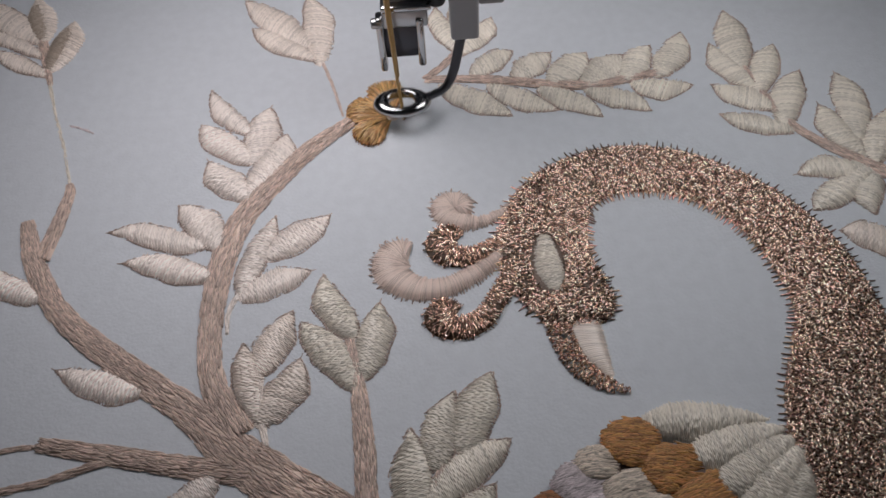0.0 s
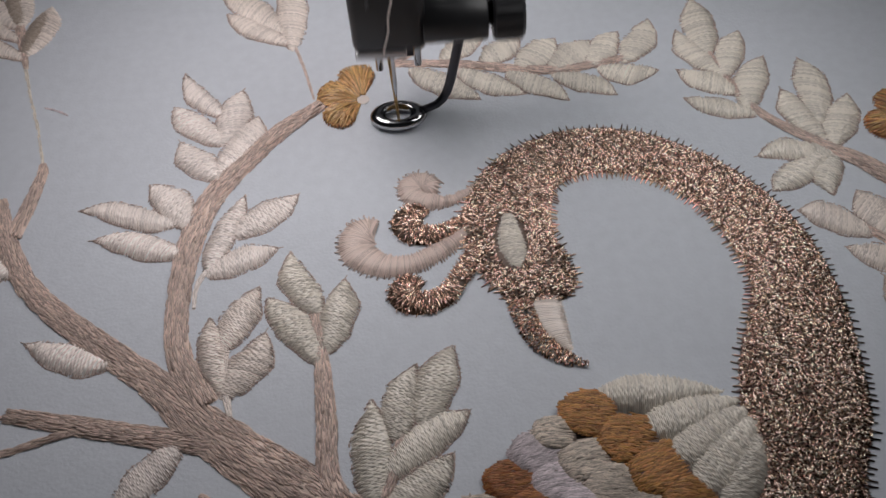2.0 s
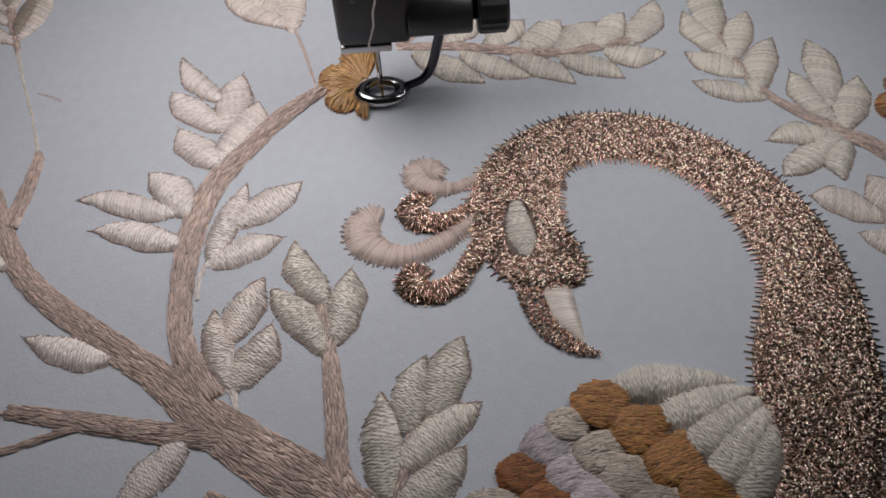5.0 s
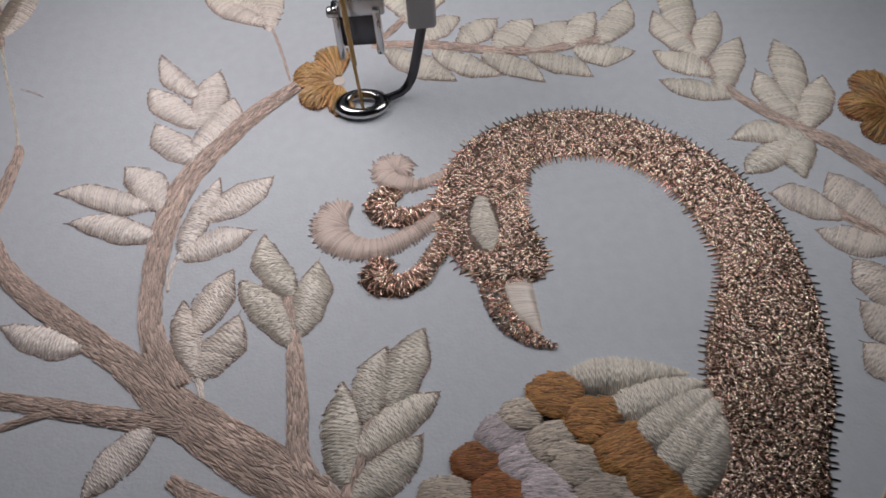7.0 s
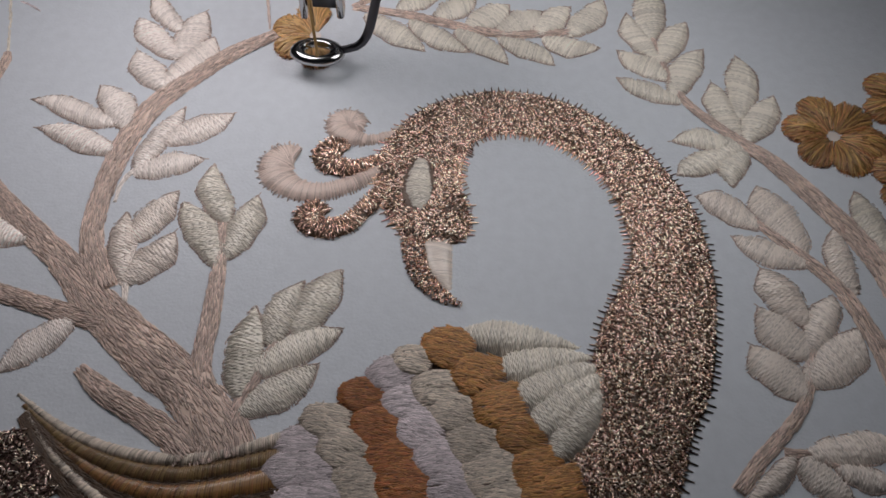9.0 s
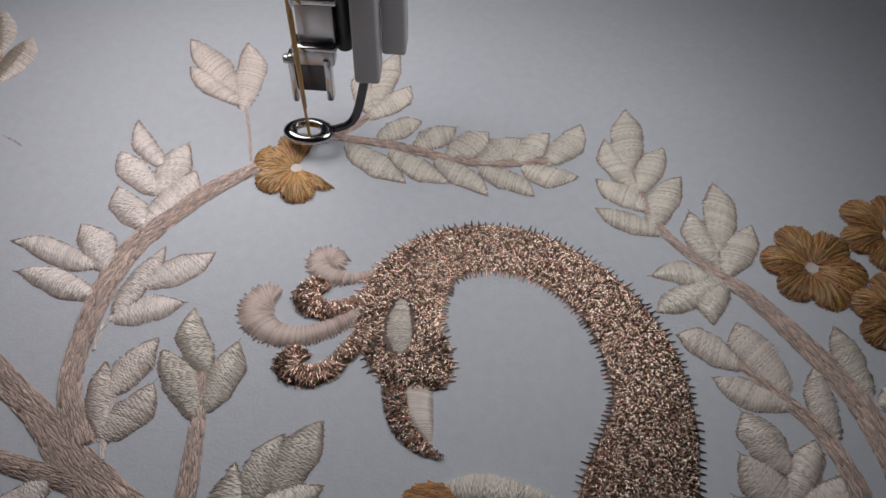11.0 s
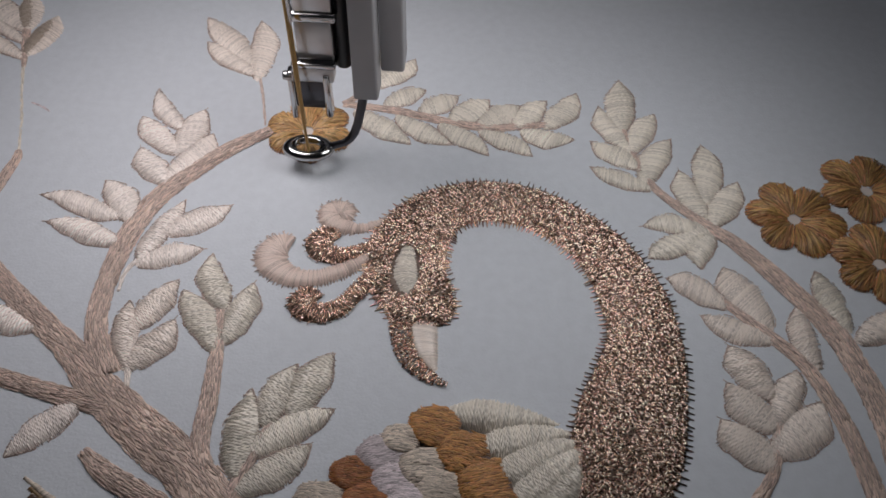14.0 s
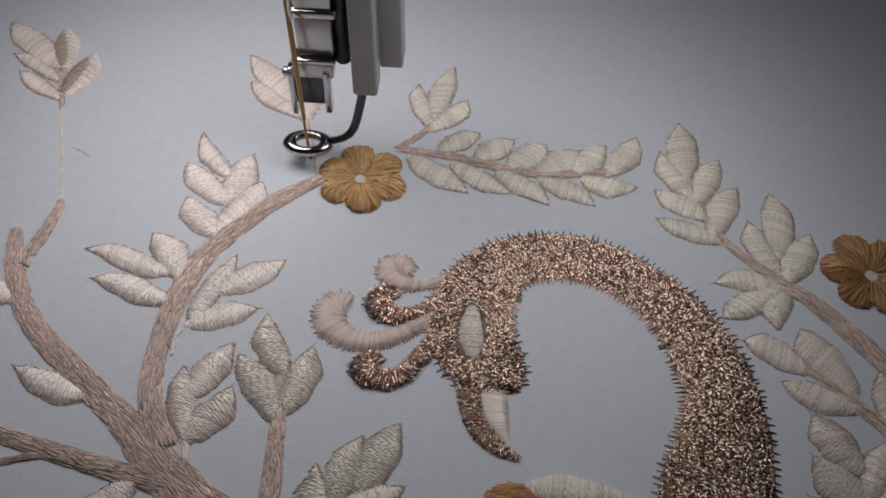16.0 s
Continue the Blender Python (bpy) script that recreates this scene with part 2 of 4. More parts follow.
def leaf(parent, row, mat, rng, puff=1.15, slant=0.55, name="leaf", label="", pitch=0.31, edge_mat=None):
    """One stitched leaf: base, tip, and its bulge and where it is widest on either side."""
    bx, by, tx, ty, wl, ul, wr, ur = row
    base, tip = Vector((bx, by)), Vector((tx, ty))
    axis = tip - base
    length = axis.length
    axis /= length
    if edge_mat:
        # the foot of a leaf runs under its stem
        base -= axis * (0.05 * length)
        length *= 1.05
    side = Vector((-axis.y, axis.x))
    hook = rng.choice((-1, 1)) * rng.uniform(0.03, 0.09) * length if edge_mat else 0.0
    wave = rng.uniform(0, 6.28)
    st = Stitches()

    def place(u, w):
        ripple = 0.05 * math.sin(u * 15 + wave + (2 if w > 0 else 0)) * w if edge_mat else 0.0
        p = base + axis * (u * length) + side * (w + ripple + hook * max(0, u - 0.55) ** 2 * 5)
        return p

    # padding under the stitches
    rows, cols = 14, 8
    for i in range(rows + 1):
        u = i / rows
        a, b = leaf_width(u, ul, wl) * 0.93, leaf_width(u, ur, wr) * 0.93
        for j in range(cols + 1):
            v = j / cols
            p = place(u, a + (-b - a) * v)
            wide = (a + b) / (wl + wr)
            rise = puff * (0.35 + 0.65 * min(1, wide)) * min(1, (a + b) / 3.0)
            st.v.append((p.x, p.y, rise * (1 - abs(2 * v - 1) ** 2.6) - 0.16))
            if i and j:
                k = i * (cols + 1) + j
                st.f.append((k - cols - 2, k - 1, k, k - cols - 1))
    n = int(length / pitch)
    sl = slant * rng.choice((1, -1))
    for k in range(n):
        u = (k + 0.5) / n
        a = leaf_width(u, ul, wl)
        b = leaf_width(u, ur, wr)
        ua, ub = u + sl * a / length * 0.5, u - sl * b / length * 0.5
        a = leaf_width(ua, ul, wl) + rng.uniform(-0.25, 0.22)
        b = leaf_width(ub, ur, wr) + rng.uniform(-0.25, 0.22)
        p, q = place(ua, a), place(ub, -b)
        wide = (a + b) / (wl + wr)
        rise = puff * (0.35 + 0.65 * min(1, wide)) * min(1, (a + b) / 3.0)
        across = (p - q).length
        # needle holes every few millimetres, staggered from row to row
        hole = 0.5 * (k % 2) + rng.uniform(-0.14, 0.14)
        pts = []
        steps = max(4, min(26, int(across / 0.36)))
        for i in range(steps + 1):
            v = i / steps
            along_mm = v * across / 1.5 + hole
            near = abs(along_mm - round(along_mm)) * 1.5
            z = 0.06 + rise * (1 - abs(2 * v - 1) ** 2.6) - (0.25 * math.exp(-(near / 0.3) ** 2) if 0 < i < steps else 0)
            c = p.lerp(q, v)
            pts.append((c.x, c.y, z + rng.uniform(-0.09, 0.09)))
        st.thread(pts, pitch * rng.uniform(0.95, 1.25), 0.28)
    st.edge = len(st.f)
    # broken running stitches round the outline, and short ones that bite over it
    if edge_mat:
        for sign, w, pk in ((1, wl, ul), (-1, wr, ur)):
            # the low side's outline is thicker and denser, painting in the shade there
            low = side.y * sign < 0
            u = 0.03
            while u < 0.985:
                d = rng.uniform(0.7, 1.3) / length
                o = rng.uniform(-0.08, 0.16)
                pts = []
                for i in range(3):
                    uu = min(u + d * i / 2, 0.995)
                    p = place(uu, sign * (leaf_width(uu, pk, w) + o))
                    pts.append((p.x, p.y, 0.08 + 0.12 * (i == 1)))
                if rng.random() < (0.9 if low else 0.6) or u > 0.85:
                    st.thread(pts, 0.38 if low else 0.28, 0.16)
                u += d * 0.95
            u = 0.05
            while u < 0.97:
                half = leaf_width(u, pk, w)
                inner, outer = max(0.0, half - rng.uniform(0.2, 0.7)), half + rng.uniform(0.12, 0.48)
                lean = rng.uniform(-0.25, 0.25) / length
                p, q = place(u, sign * inner), place(u + lean, sign * outer)
                if rng.random() < (0.95 if low else 0.6):
                    st.thread([(p.x, p.y, 0.42), ((p.x + q.x) / 2, (p.y + q.y) / 2, 0.36), (q.x, q.y, 0.05)], 0.2, 0.14)
                u += rng.uniform(0.45, 0.75) / length
        # a thread end at the tip
        p, q = place(0.95, 0), place(1.0, 0)
        q += (q - p).normalized() * rng.choice((0.0, 0.1, 0.3, 0.9))
        st.thread([(p.x, p.y, 0.3), (q.x, q.y, 0.1)], 0.3, 0.2)
    return st.made(name, mat, parent, label, edge_mat)


def ribbon(rows, puff, cols=8, inset=0.94):
    """The domed bed on which a filled shape's stitches lie."""
    v, f = [], []
    total = rows[-1][3]
    for i, (c, way, w, run) in enumerate(rows):
        n = Vector((-way.y, way.x))
        ends = min(1, 0.1 + run / 2.2, 0.1 + (total - run) / 2.2)
        for j in range(cols + 1):
            q = 2 * j / cols - 1
            p = c + n * (q * w / 2 * inset)
            v.append((p.x, p.y, puff * ends * min(1, w / 4) * (1 - abs(q) ** 2.4) - 0.05))
            if i and j:
                k = i * (cols + 1) + j
                f.append((k - cols - 2, k - 1, k, k - cols - 1))
    return v, f


def branch(parent, points, mat, rng, name="branch", puff=0.75, stitch=2.3, w=0.27, label="", cover=2.6):
    """A stem filled with long stitches that run along it."""
    rows = spline(points)
    st = Stitches()
    st.v, st.f = ribbon(rows, puff)
    total = rows[-1][3]
    mean = sum(r[2] for r in rows) / len(rows)
    dark = []
    for _ in range(int(total * mean / (stitch * w) * cover) + 2):
        s, q = rng.uniform(-1, total - 1), rng.uniform(-1, 1)
        drift = rng.uniform(-0.12, 0.12)
        l = stitch * rng.uniform(0.6, 1.2)
        pts = []
        for i in range(5):
            u = i / 4
            qq = min(max(q + drift * (u - 0.5), -1), 1)
            _, _, width = along(rows, s + u * l, 0)
            p, _, _ = along(rows, s + u * l, qq * width / 2)
            z = puff * min(1, width / 4) * (1 - abs(qq) ** 2.4) + 0.06 + 0.22 * math.sin(math.pi * u) + rng.uniform(-0.05, 0.05)
            pts.append((p.x, p.y, z))
        if mat is BARK and rng.random() < 0.2:
            dark.append([(x, y, z + 0.05) for x, y, z in pts])
        else:
            st.thread(pts, w, 0.16)
    st.edge = len(st.f)
    for pts in dark:
        st.thread(pts, w * 0.85, 0.16)
    return st.made(name, mat, parent, label, EDGE if dark else None)


def satin_band(parent, points, mat, rng, name, puff=0.9, pitch=0.36, lean=0.25, label="", frayed=0.15, rough=0.03, bites=None):
    """A band whose stitches run across it from edge to edge."""
    rows = spline(points, 0.4)
    total = rows[-1][3]
    st = Stitches()
    st.v, st.f = ribbon(rows[::2] + rows[-1:], puff - 0.02)
    for k in range(int(total / pitch)):
        s = (k + 0.5) * pitch
        _, _, w = along(rows, s, 0)
        p, _, _ = along(rows, s + lean * w / 2, w / 2 + rng.uniform(-0.3, 1) * frayed)
        q, _, _ = along(rows, s - lean * w / 2, -w / 2 - rng.uniform(-0.3, 1) * frayed)
        h = puff * min(1, w / 3.5)
        pts = []
        for i in range(7):
            v = i / 6
            c = p.lerp(q, v)
            pts.append((c.x, c.y, 0.06 + h * (1 - abs(2 * v - 1) ** 2.4) + rng.uniform(-rough, rough)))
        st.thread(pts, pitch * 1.2, 0.3)
    st.edge = len(st.f)
    if bites:
        s = 0.4
        while s < total:
            _, _, w = along(rows, s, 0)
            p, _, _ = along(rows, s - 0.1, w / 2 - rng.uniform(0.2, 0.6))
            q, _, _ = along(rows, s + rng.uniform(-0.1, 0.3), w / 2 + rng.uniform(0.3, 0.75))
            st.thread([(p.x, p.y, 0.5), ((p.x + q.x) / 2, (p.y + q.y) / 2, 0.42), (q.x, q.y, 0.06)], 0.36, 0.16)
            s += rng.uniform(0.6, 0.95)
        return st.made(name, mat, parent, label, bites)
    return st.made(name, mat, parent, label)


def glitter_fill(parent, points, mat, rng, name, puff=1.2, cover=2.4, spikes=True, label="", keep=None, turn=0.9, length=0.75, sparkle=0.27):
    """A shape filled with short metallic stitches that lie every way, with a fringe of stitches at its edges. sparkle:
    share of stitches in the pale glint colour.
    """
    rows = spline(points, 0.6)
    total = rows[-1][3]
    st = Stitches()
    area = sum(r[2] for r in rows) / len(rows) * total
    bright = []
    most = max(r[2] for r in rows)
    for _ in range(int(area / (length * 0.24) * cover * most / (area / total))):
        s = rng.uniform(0, total)
        q = rng.uniform(-1, 1)
        _, way, w = along(rows, s, 0)
        if rng.random() > w / most:
            continue
        c, way, w = along(rows, s, q * w / 2)
        if keep and not keep(c):
            continue
        n = Vector((-way.y, way.x))
        a = rng.gauss(0, turn)
        d = n * math.cos(a) + way * math.sin(a)
        l = length * rng.uniform(0.6, 1.3)
        h = puff * min(1, w / 6, 0.1 + s / 2.2, 0.1 + (total - s) / 2.2) * (1 - abs(q) ** 3)
        tilt = rng.uniform(-0.4, 0.4)
        lift = rng.uniform(0, 0.3)
        pts = []
        for i in range(3):
            u = i / 2 - 0.5
            pts.append((c.x + d.x * l * u, c.y + d.y * l * u, 0.10 + h + 0.17 * (1 - 4 * u * u) + tilt * u + lift))
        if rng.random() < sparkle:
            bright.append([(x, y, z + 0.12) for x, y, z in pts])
        else:
            st.thread(pts, 0.27, 0.18)
    if spikes:
        for sign in (1, -1):
            for step, near, far, wide in ((0.42, 0.05, 0.5, 0.28), (1.22, 1.0, 1.8, 0.36)):
                s = rng.uniform(0.2, 0.6)
                while s < total:
                    reach = rng.uniform(near, far)
                    _, way, w = along(rows, s, 0)
                    lean = rng.uniform(-0.25, 0.25)
                    pts = []
                    for i in range(4):
                        u = i / 3
                        c, _, _ = along(rows, s + lean * u, sign * (w / 2 - 1.8 + (1.8 + reach) * u))
                        pts.append((c.x, c.y, 0.95 * (1 - u) ** 2 + 0.28))
                    if not keep or keep(Vector(pts[0][:2])):
                        st.thread(pts, wide, 0.22)
                    s += step * rng.uniform(0.8, 1.2)
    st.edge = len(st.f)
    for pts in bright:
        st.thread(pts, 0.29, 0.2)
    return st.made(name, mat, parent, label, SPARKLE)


def scale_feather(parent, x, y, r, mat, rng, angle, name="scale_feather", lift=0.0):
    """A breast feather: a tongue with a round, ragged front, filled with short loose stitches that run along it."""
    st = Stitches()
    d = Vector((math.cos(angle), math.sin(angle)))
    n = Vector((-d.y, d.x))
    squash, back = rng.uniform(0.78, 0.92), 1.15
    wave = rng.uniform(0, 6.28)

    def front(v):
        return math.sqrt(max(0.0, 1 - v * v)) * (1 + 0.05 * math.sin(9 * v + wave))

    def height(u, v):
        rim = u * u + v * v if u > 0 else v * v
        return (lift + 1.15 * max(0.0, 1 - rim ** 1.5) ** 0.6) * (1 - 0.45 * max(0.0, -u)) + 0.12 * math.sin(3 * u + wave) * (1 - min(1, rim))

    rows, cols = 10, 12
    for i in range(rows + 1):
        for j in range(cols + 1):
            v = 2 * j / cols - 1
            u = -back + (front(v) * 0.97 + back) * i / rows
            c = Vector((x, y)) + d * (u * r) + n * (v * r * squash)
            st.v.append((c.x, c.y, height(u, v) - 0.10))
            if i and j:
                k = i * (cols + 1) + j
                st.f.append((k - cols - 2, k - 1, k, k - cols - 1))
    st.edge = len(st.f)
    for _ in range(int(r * r * 34)):
        v = rng.uniform(-1.03, 1.03)
        end = front(v) + rng.uniform(-0.02, 0.10)
        u0 = rng.uniform(-back, end)
        l = rng.uniform(1.3, 2.8) / r
        bend, arch = rng.gauss(0, 0.08), rng.uniform(0.03, 0.15)
        pts = []
        for i in range(4):
            u = min(u0 + l * i / 3, end)
            vv = v + bend * i / 3
            c = Vector((x, y)) + d * (u * r) + n * (vv * r * squash)
            pts.append((c.x, c.y, height(u, vv) + 0.05 + arch * math.sin(math.pi * i / 3) + rng.uniform(-0.05, 0.05)))
        st.thread(pts, rng.uniform(0.24, 0.4), 0.16)
    return st.made(name, UNDER, parent, edge_mat=mat)


def petal_mesh(radius, start, stop, mat, parent, rng, label=""):
    """One flower petal, or a slice of it: stitches that fan out from the flower's eye. start and stop: degrees; the petal is 60 wide."""
    st = Stitches()
    mid = round(((start + stop) / 2 - 30) / 60) * 60 + 30
    far = 1 + 0.05 * math.sin(mid * 1.7)
    steps, cols = 6, max(4, int((stop - start) / 6))
    for j in range(cols + 1):
        a = start + (stop - start) * j / cols
        q = (a - mid) / 30
        out = radius * far * (0.56 + 0.44 * max(0, 1 - q * q * 0.98) ** 0.5)
        for i in range(steps + 1):
            u = i / steps
            r, h = radius * 0.17 + (out * 0.96 - radius * 0.17) * u, radians(mid + (a - mid) * (0.9 + 0.16 * u))
            st.v.append((r * math.cos(h), r * math.sin(h), -0.1 + 1.4 * (1 - abs(2 * u - 1) ** 2.2) * (0.12 + 0.88 * (1 - q * q))))
            if i and j:
                k = j * (steps + 1) + i
                st.f.append((k - steps - 2, k - 1, k, k - steps - 1))
    for layer in (0, 1):
        a = start
        while a < stop:
            q = (a - mid) / 30
            out = radius * far * (0.56 + 0.44 * max(0, 1 - q * q * 0.98) ** 0.5) + rng.uniform(-0.5, 0.35)
            inner = radius * rng.uniform(0.12, 0.19) if layer == 0 else radius * rng.uniform(0.3, 0.6)
            if layer and rng.random() < 0.3:
                out *= rng.uniform(0.7, 0.95)
            g, g0 = radians(mid + (a - mid) * 1.06), radians(mid + (a - mid) * 0.88)
            wob = rng.uniform(-0.06, 0.06)
            pts = []
            for i in range(7):
                u = i / 6
                r, h = inner + (out - inner) * u, g0 + (g - g0) * u + wob * math.sin(math.pi * u)
                whole = (r - radius * 0.2) / (radius * far - radius * 0.2)
                dome = max(0, 1 - abs(2 * whole - 1) ** 2.2) * (0.12 + 0.88 * (1 - q * q))
                pts.append((r * math.cos(h), r * math.sin(h), 0.16 + 1.6 * dome + 0.2 * layer + rng.uniform(-0.28, 0.28)))
            st.thread(pts, 0.31, 0.3)
            a += rng.uniform(1.3, 2.5)
    # darker bites round the rim and down into the notches
    st.edge = len(st.f)
    a = start
    while a < stop:
        q = (a - mid) / 30
        out = radius * far * (0.56 + 0.44 * max(0, 1 - q * q * 0.98) ** 0.5)
        h = radians(mid + (a - mid) * 1.06)
        r0, r1 = out - rng.uniform(0.4, 0.9) - 1.4 * max(0, abs(q) - 0.75) * 4, out + rng.uniform(-0.05, 0.4)
        st.thread([(r0 * math.cos(h), r0 * math.sin(h), 0.75), ((r0 + r1) / 2 * math.cos(h), (r0 + r1) / 2 * math.sin(h), 0.62), (r1 * math.cos(h), r1 * math.sin(h), 0.05)], 0.26, 0.2)
        a += rng.uniform(1.6, 3.4)
    return st.made("petal", mat, parent, label, RUST)


# ---- the room and the table under the machine ----
def structure():
    t = flat(part("table", box(-700, 700, -600, 700, -760, -36, 3), TABLE))
    tagged(t, "grey laminate table under the sewing machine", "table", kind="structure")
    f = part("floor", box(-1600, 1600, -1600, 1600, -860, -762, 0), PLASTER)
    tagged(f, "pale grey floor of the sewing room", "floor", kind="structure")
    c = part("ceiling", box(-1600, 1600, -1600, 1600, 1602, 1700, 0), PLASTER)
    tagged(c, "pale plain ceiling of the sewing room", "ceiling", kind="structure")
    for name, s in (("wall_north", (-1600, 1600, 1602, 1700)), ("wall_south", (-1600, 1600, -1700, -1602)), ("wall_east", (1602, 1700, -1700, 1700)), ("wall_west", (-1700, -1602, -1700, 1700))):
        w = part(name, box(*s, -860, 1700, 0), PLASTER)
        tagged(w, "plain pale plaster wall of the sewing room", "wall", kind="structure")


structure()


# ---- the cloth and its embroidery ----
def make_cloth():
    v, f = [], []
    nx, ny = 150, 130
    for j in range(ny + 1):
        for i in range(nx + 1):
            x, y = -230 + 460 * i / nx, -190 + 370 * j / ny
            v.append((x, y, -0.08 + 0.10 * noise.noise(Vector((x * 0.03, y * 0.03, 1.0)))))
            if i and j:
                k = j * (nx + 1) + i
                f.append((k - nx - 2, k - nx - 1, k, k - 1))
    top = len(v)
    v += [(-230, -190, -1.0), (230, -190, -1.0), (230, 180, -1.0), (-230, 180, -1.0)]
    f.append((top + 3, top + 2, top + 1, top))
    rims = ([i for i in range(nx + 1)], [j * (nx + 1) + nx for j in range(ny + 1)], [ny * (nx + 1) + nx - i for i in range(nx + 1)], [(ny - j) * (nx + 1) for j in range(ny + 1)])
    for s, rim in enumerate(rims):
        f.append((*reversed(rim), top + s, top + (s + 1) % 4))
    ob = part("embroidered_cloth", (v, f), CLOTH)
    return tagged(ob, "pale blue-grey cloth embroidered with a peacock, leafy branches and flowers", "cloth")


cloth = make_cloth()
rng = random.Random(7)


def sprig(points, leaves, mat, name="branch", label="", bark=None, puff=0.75, **how):
    b = branch(cloth, points, bark or BARK, rng, name=name, label=label, puff=puff)
    for row in leaves:
        leaf(b, row, mat, rng, edge_mat=EDGE, **how)
    return b


# branches with their leaves; millimetres on the cloth
sprig([(-94.9, -2.9, 2.9), (-90.9, -14.1, 4.3), (-83.1, -26.4, 4.6), (-69.6, -38.2, 5.2), (-57.4, -47.5, 5.9), (-47.8, -56.5, 7.8), (-35.9, -65.5, 9.5), (-25.9, -72.8, 9.4), (-19.8, -79.6, 10.9), (-17.9, -83.9, 11.9)],
      [(-65.54, -42.93, -82.67, -38.88, 3.65, 0.36, 2.54, 0.57), (-87.73, -21.89, -105.52, -14.15, 2.92, 0.36, 2.66, 0.62), (-50.63, -59.25, -60.31, -72.6, 2.29, 0.46, 4.21, 0.6)], IVORY, "branch", "thick pinkish brown branch with ivory leaves")
sprig([(-28.7, 18.7, 3.2), (-38.5, 10.3, 4.6), (-49.6, -4.2, 5.5), (-53.7, -16.1, 5.3), (-54.8, -31.3, 4.5), (-53.1, -43, 4.7), (-47.6, -53, 5.5)],
      [(-50.41, 17.83, -61.62, 30.8, 3.65, 0.47, 1.53, 0.52), (-49.51, 8.97, -60.81, 21.81, 4.83, 0.67, 1.95, 0.42), (-49.72, -1.24, -59.81, 9.7, 3.7, 0.65, 3.23, 0.42), (-50.26, 8.75, -48.09, 25.05, 2.56, 0.62, 5.09, 0.55), (-50.61, -0.93, -41.61, 15.97, 3.45, 0.62, 4.08, 0.72), (-57.75, -11.99, -77.17, -5.24, 3.52, 0.39, 2.36, 0.67), (-55.29, -19.61, -73.34, -13.66, 3.37, 0.44, 2.73, 0.63), (-54.35, -13.59, -63.8, -0.98, 3.06, 0.55, 4.36, 0.55), (-49.29, -25.23, -42.89, -6.1, 3.93, 0.49, 1.42, 0.65), (-44.95, -16.44, -32.35, -7.14, 4.19, 0.4, 3.12, 0.56), (-49.46, -25.36, -36.75, -19.09, 3.47, 0.5, 3.08, 0.57)], IVORY, "branch", "pinkish brown branch with ivory satin leaves")
sprig([(-51.7, -32.8, 0.8), (-51.6, -27.9, 0.9), (-49.8, -24.3, 1.2), (-45, -22.8, 0.9)],
      [], IVORY, "stem", "thin cream stem of a leaf", bark=IVORY, puff=0.4)
sprig([(-82.5, -51.9, 2.7), (-69, -55, 3.6), (-52.4, -58.9, 4.1), (-45.7, -60.2, 3.8)],
      [], CREAM, "branch", "pinkish brown side branch")
sprig([(-90.5, -53, 1), (-84.9, -52.3, 0.9), (-81.5, -52.4, 1.1)],
      [], CREAM, "twig", "thin brown twig")
sprig([(-88.8, -60.1, 1.5), (-80.6, -58.9, 1.3), (-76.2, -57.6, 1.5), (-69.8, -55.8, 1.7)],
      [], CREAM, "twig", "thin brown twig")
sprig([(-47.2, -69.4, 2.3), (-41.8, -73.3, 4.2), (-33.6, -77.3, 4.7), (-27.9, -80.4, 5.1), (-24.1, -84, 5.3)],
      [], CREAM, "branch", "pinkish brown side branch")
sprig([(-90, -12.8, 3.5), (-88.8, -6, 3.3), (-87.5, 3.4, 2.4), (-88.1, 6.5, 1.5)],
      [], CREAM, "twig", "thin brown twig")
sprig([(-87.7, 5.7, 0.6), (-91.3, 17.2, 0.6), (-95.2, 27.7, 0.6), (-99.6, 40.9, 0.8)],
      [], CREAM, "thread_line", "single line of greyish thread", bark=SAGE, puff=0.2)
sprig([(-91.9, 23.9, 0.45), (-88.5, 22.6, 0.5), (-85.4, 20.8, 0.5)],
      [], CREAM, "stray_thread", "short stray grey thread", bark=LILAC, puff=0.2)
bunch = sprig([(-98.2, 37.1, 1.1), (-102.3, 49.9, 2.4), (-104.4, 56.7, 1.5)],
      [(-103.19, 52.59, -122.66, 71.76, 4.98, 0.64, 2.73, 0.52), (-101.53, 46.88, -118.02, 57.78, 1.71, 0.58, 2.42, 0.69), (-99.39, 40.59, -114.48, 49.22, 2.11, 0.57, 2.43, 0.7)], CREAM, "branch", "small bunch of cream leaves on a thin stem")
leaf(bunch, (-102.93, 51.35, -107.91, 69.83, 3.06, 0.57, 4.1, 0.44), CREAM, rng)
leaf(bunch, (-102.93, 51.35, -107.56, 68.54, 3.06, 0.57, 2.46, 0.44), TAUPE, rng, puff=1.4, label="taupe half of a leaf")
leaf(bunch, (-99.64, 41.11, -96.75, 59.77, 3.03, 0.51, 4.97, 0.56), CREAM, rng)
leaf(bunch, (-99.64, 41.11, -96.95, 58.46, 3.03, 0.51, 2.98, 0.56), TAUPE, rng, puff=1.4, label="taupe half of a leaf")
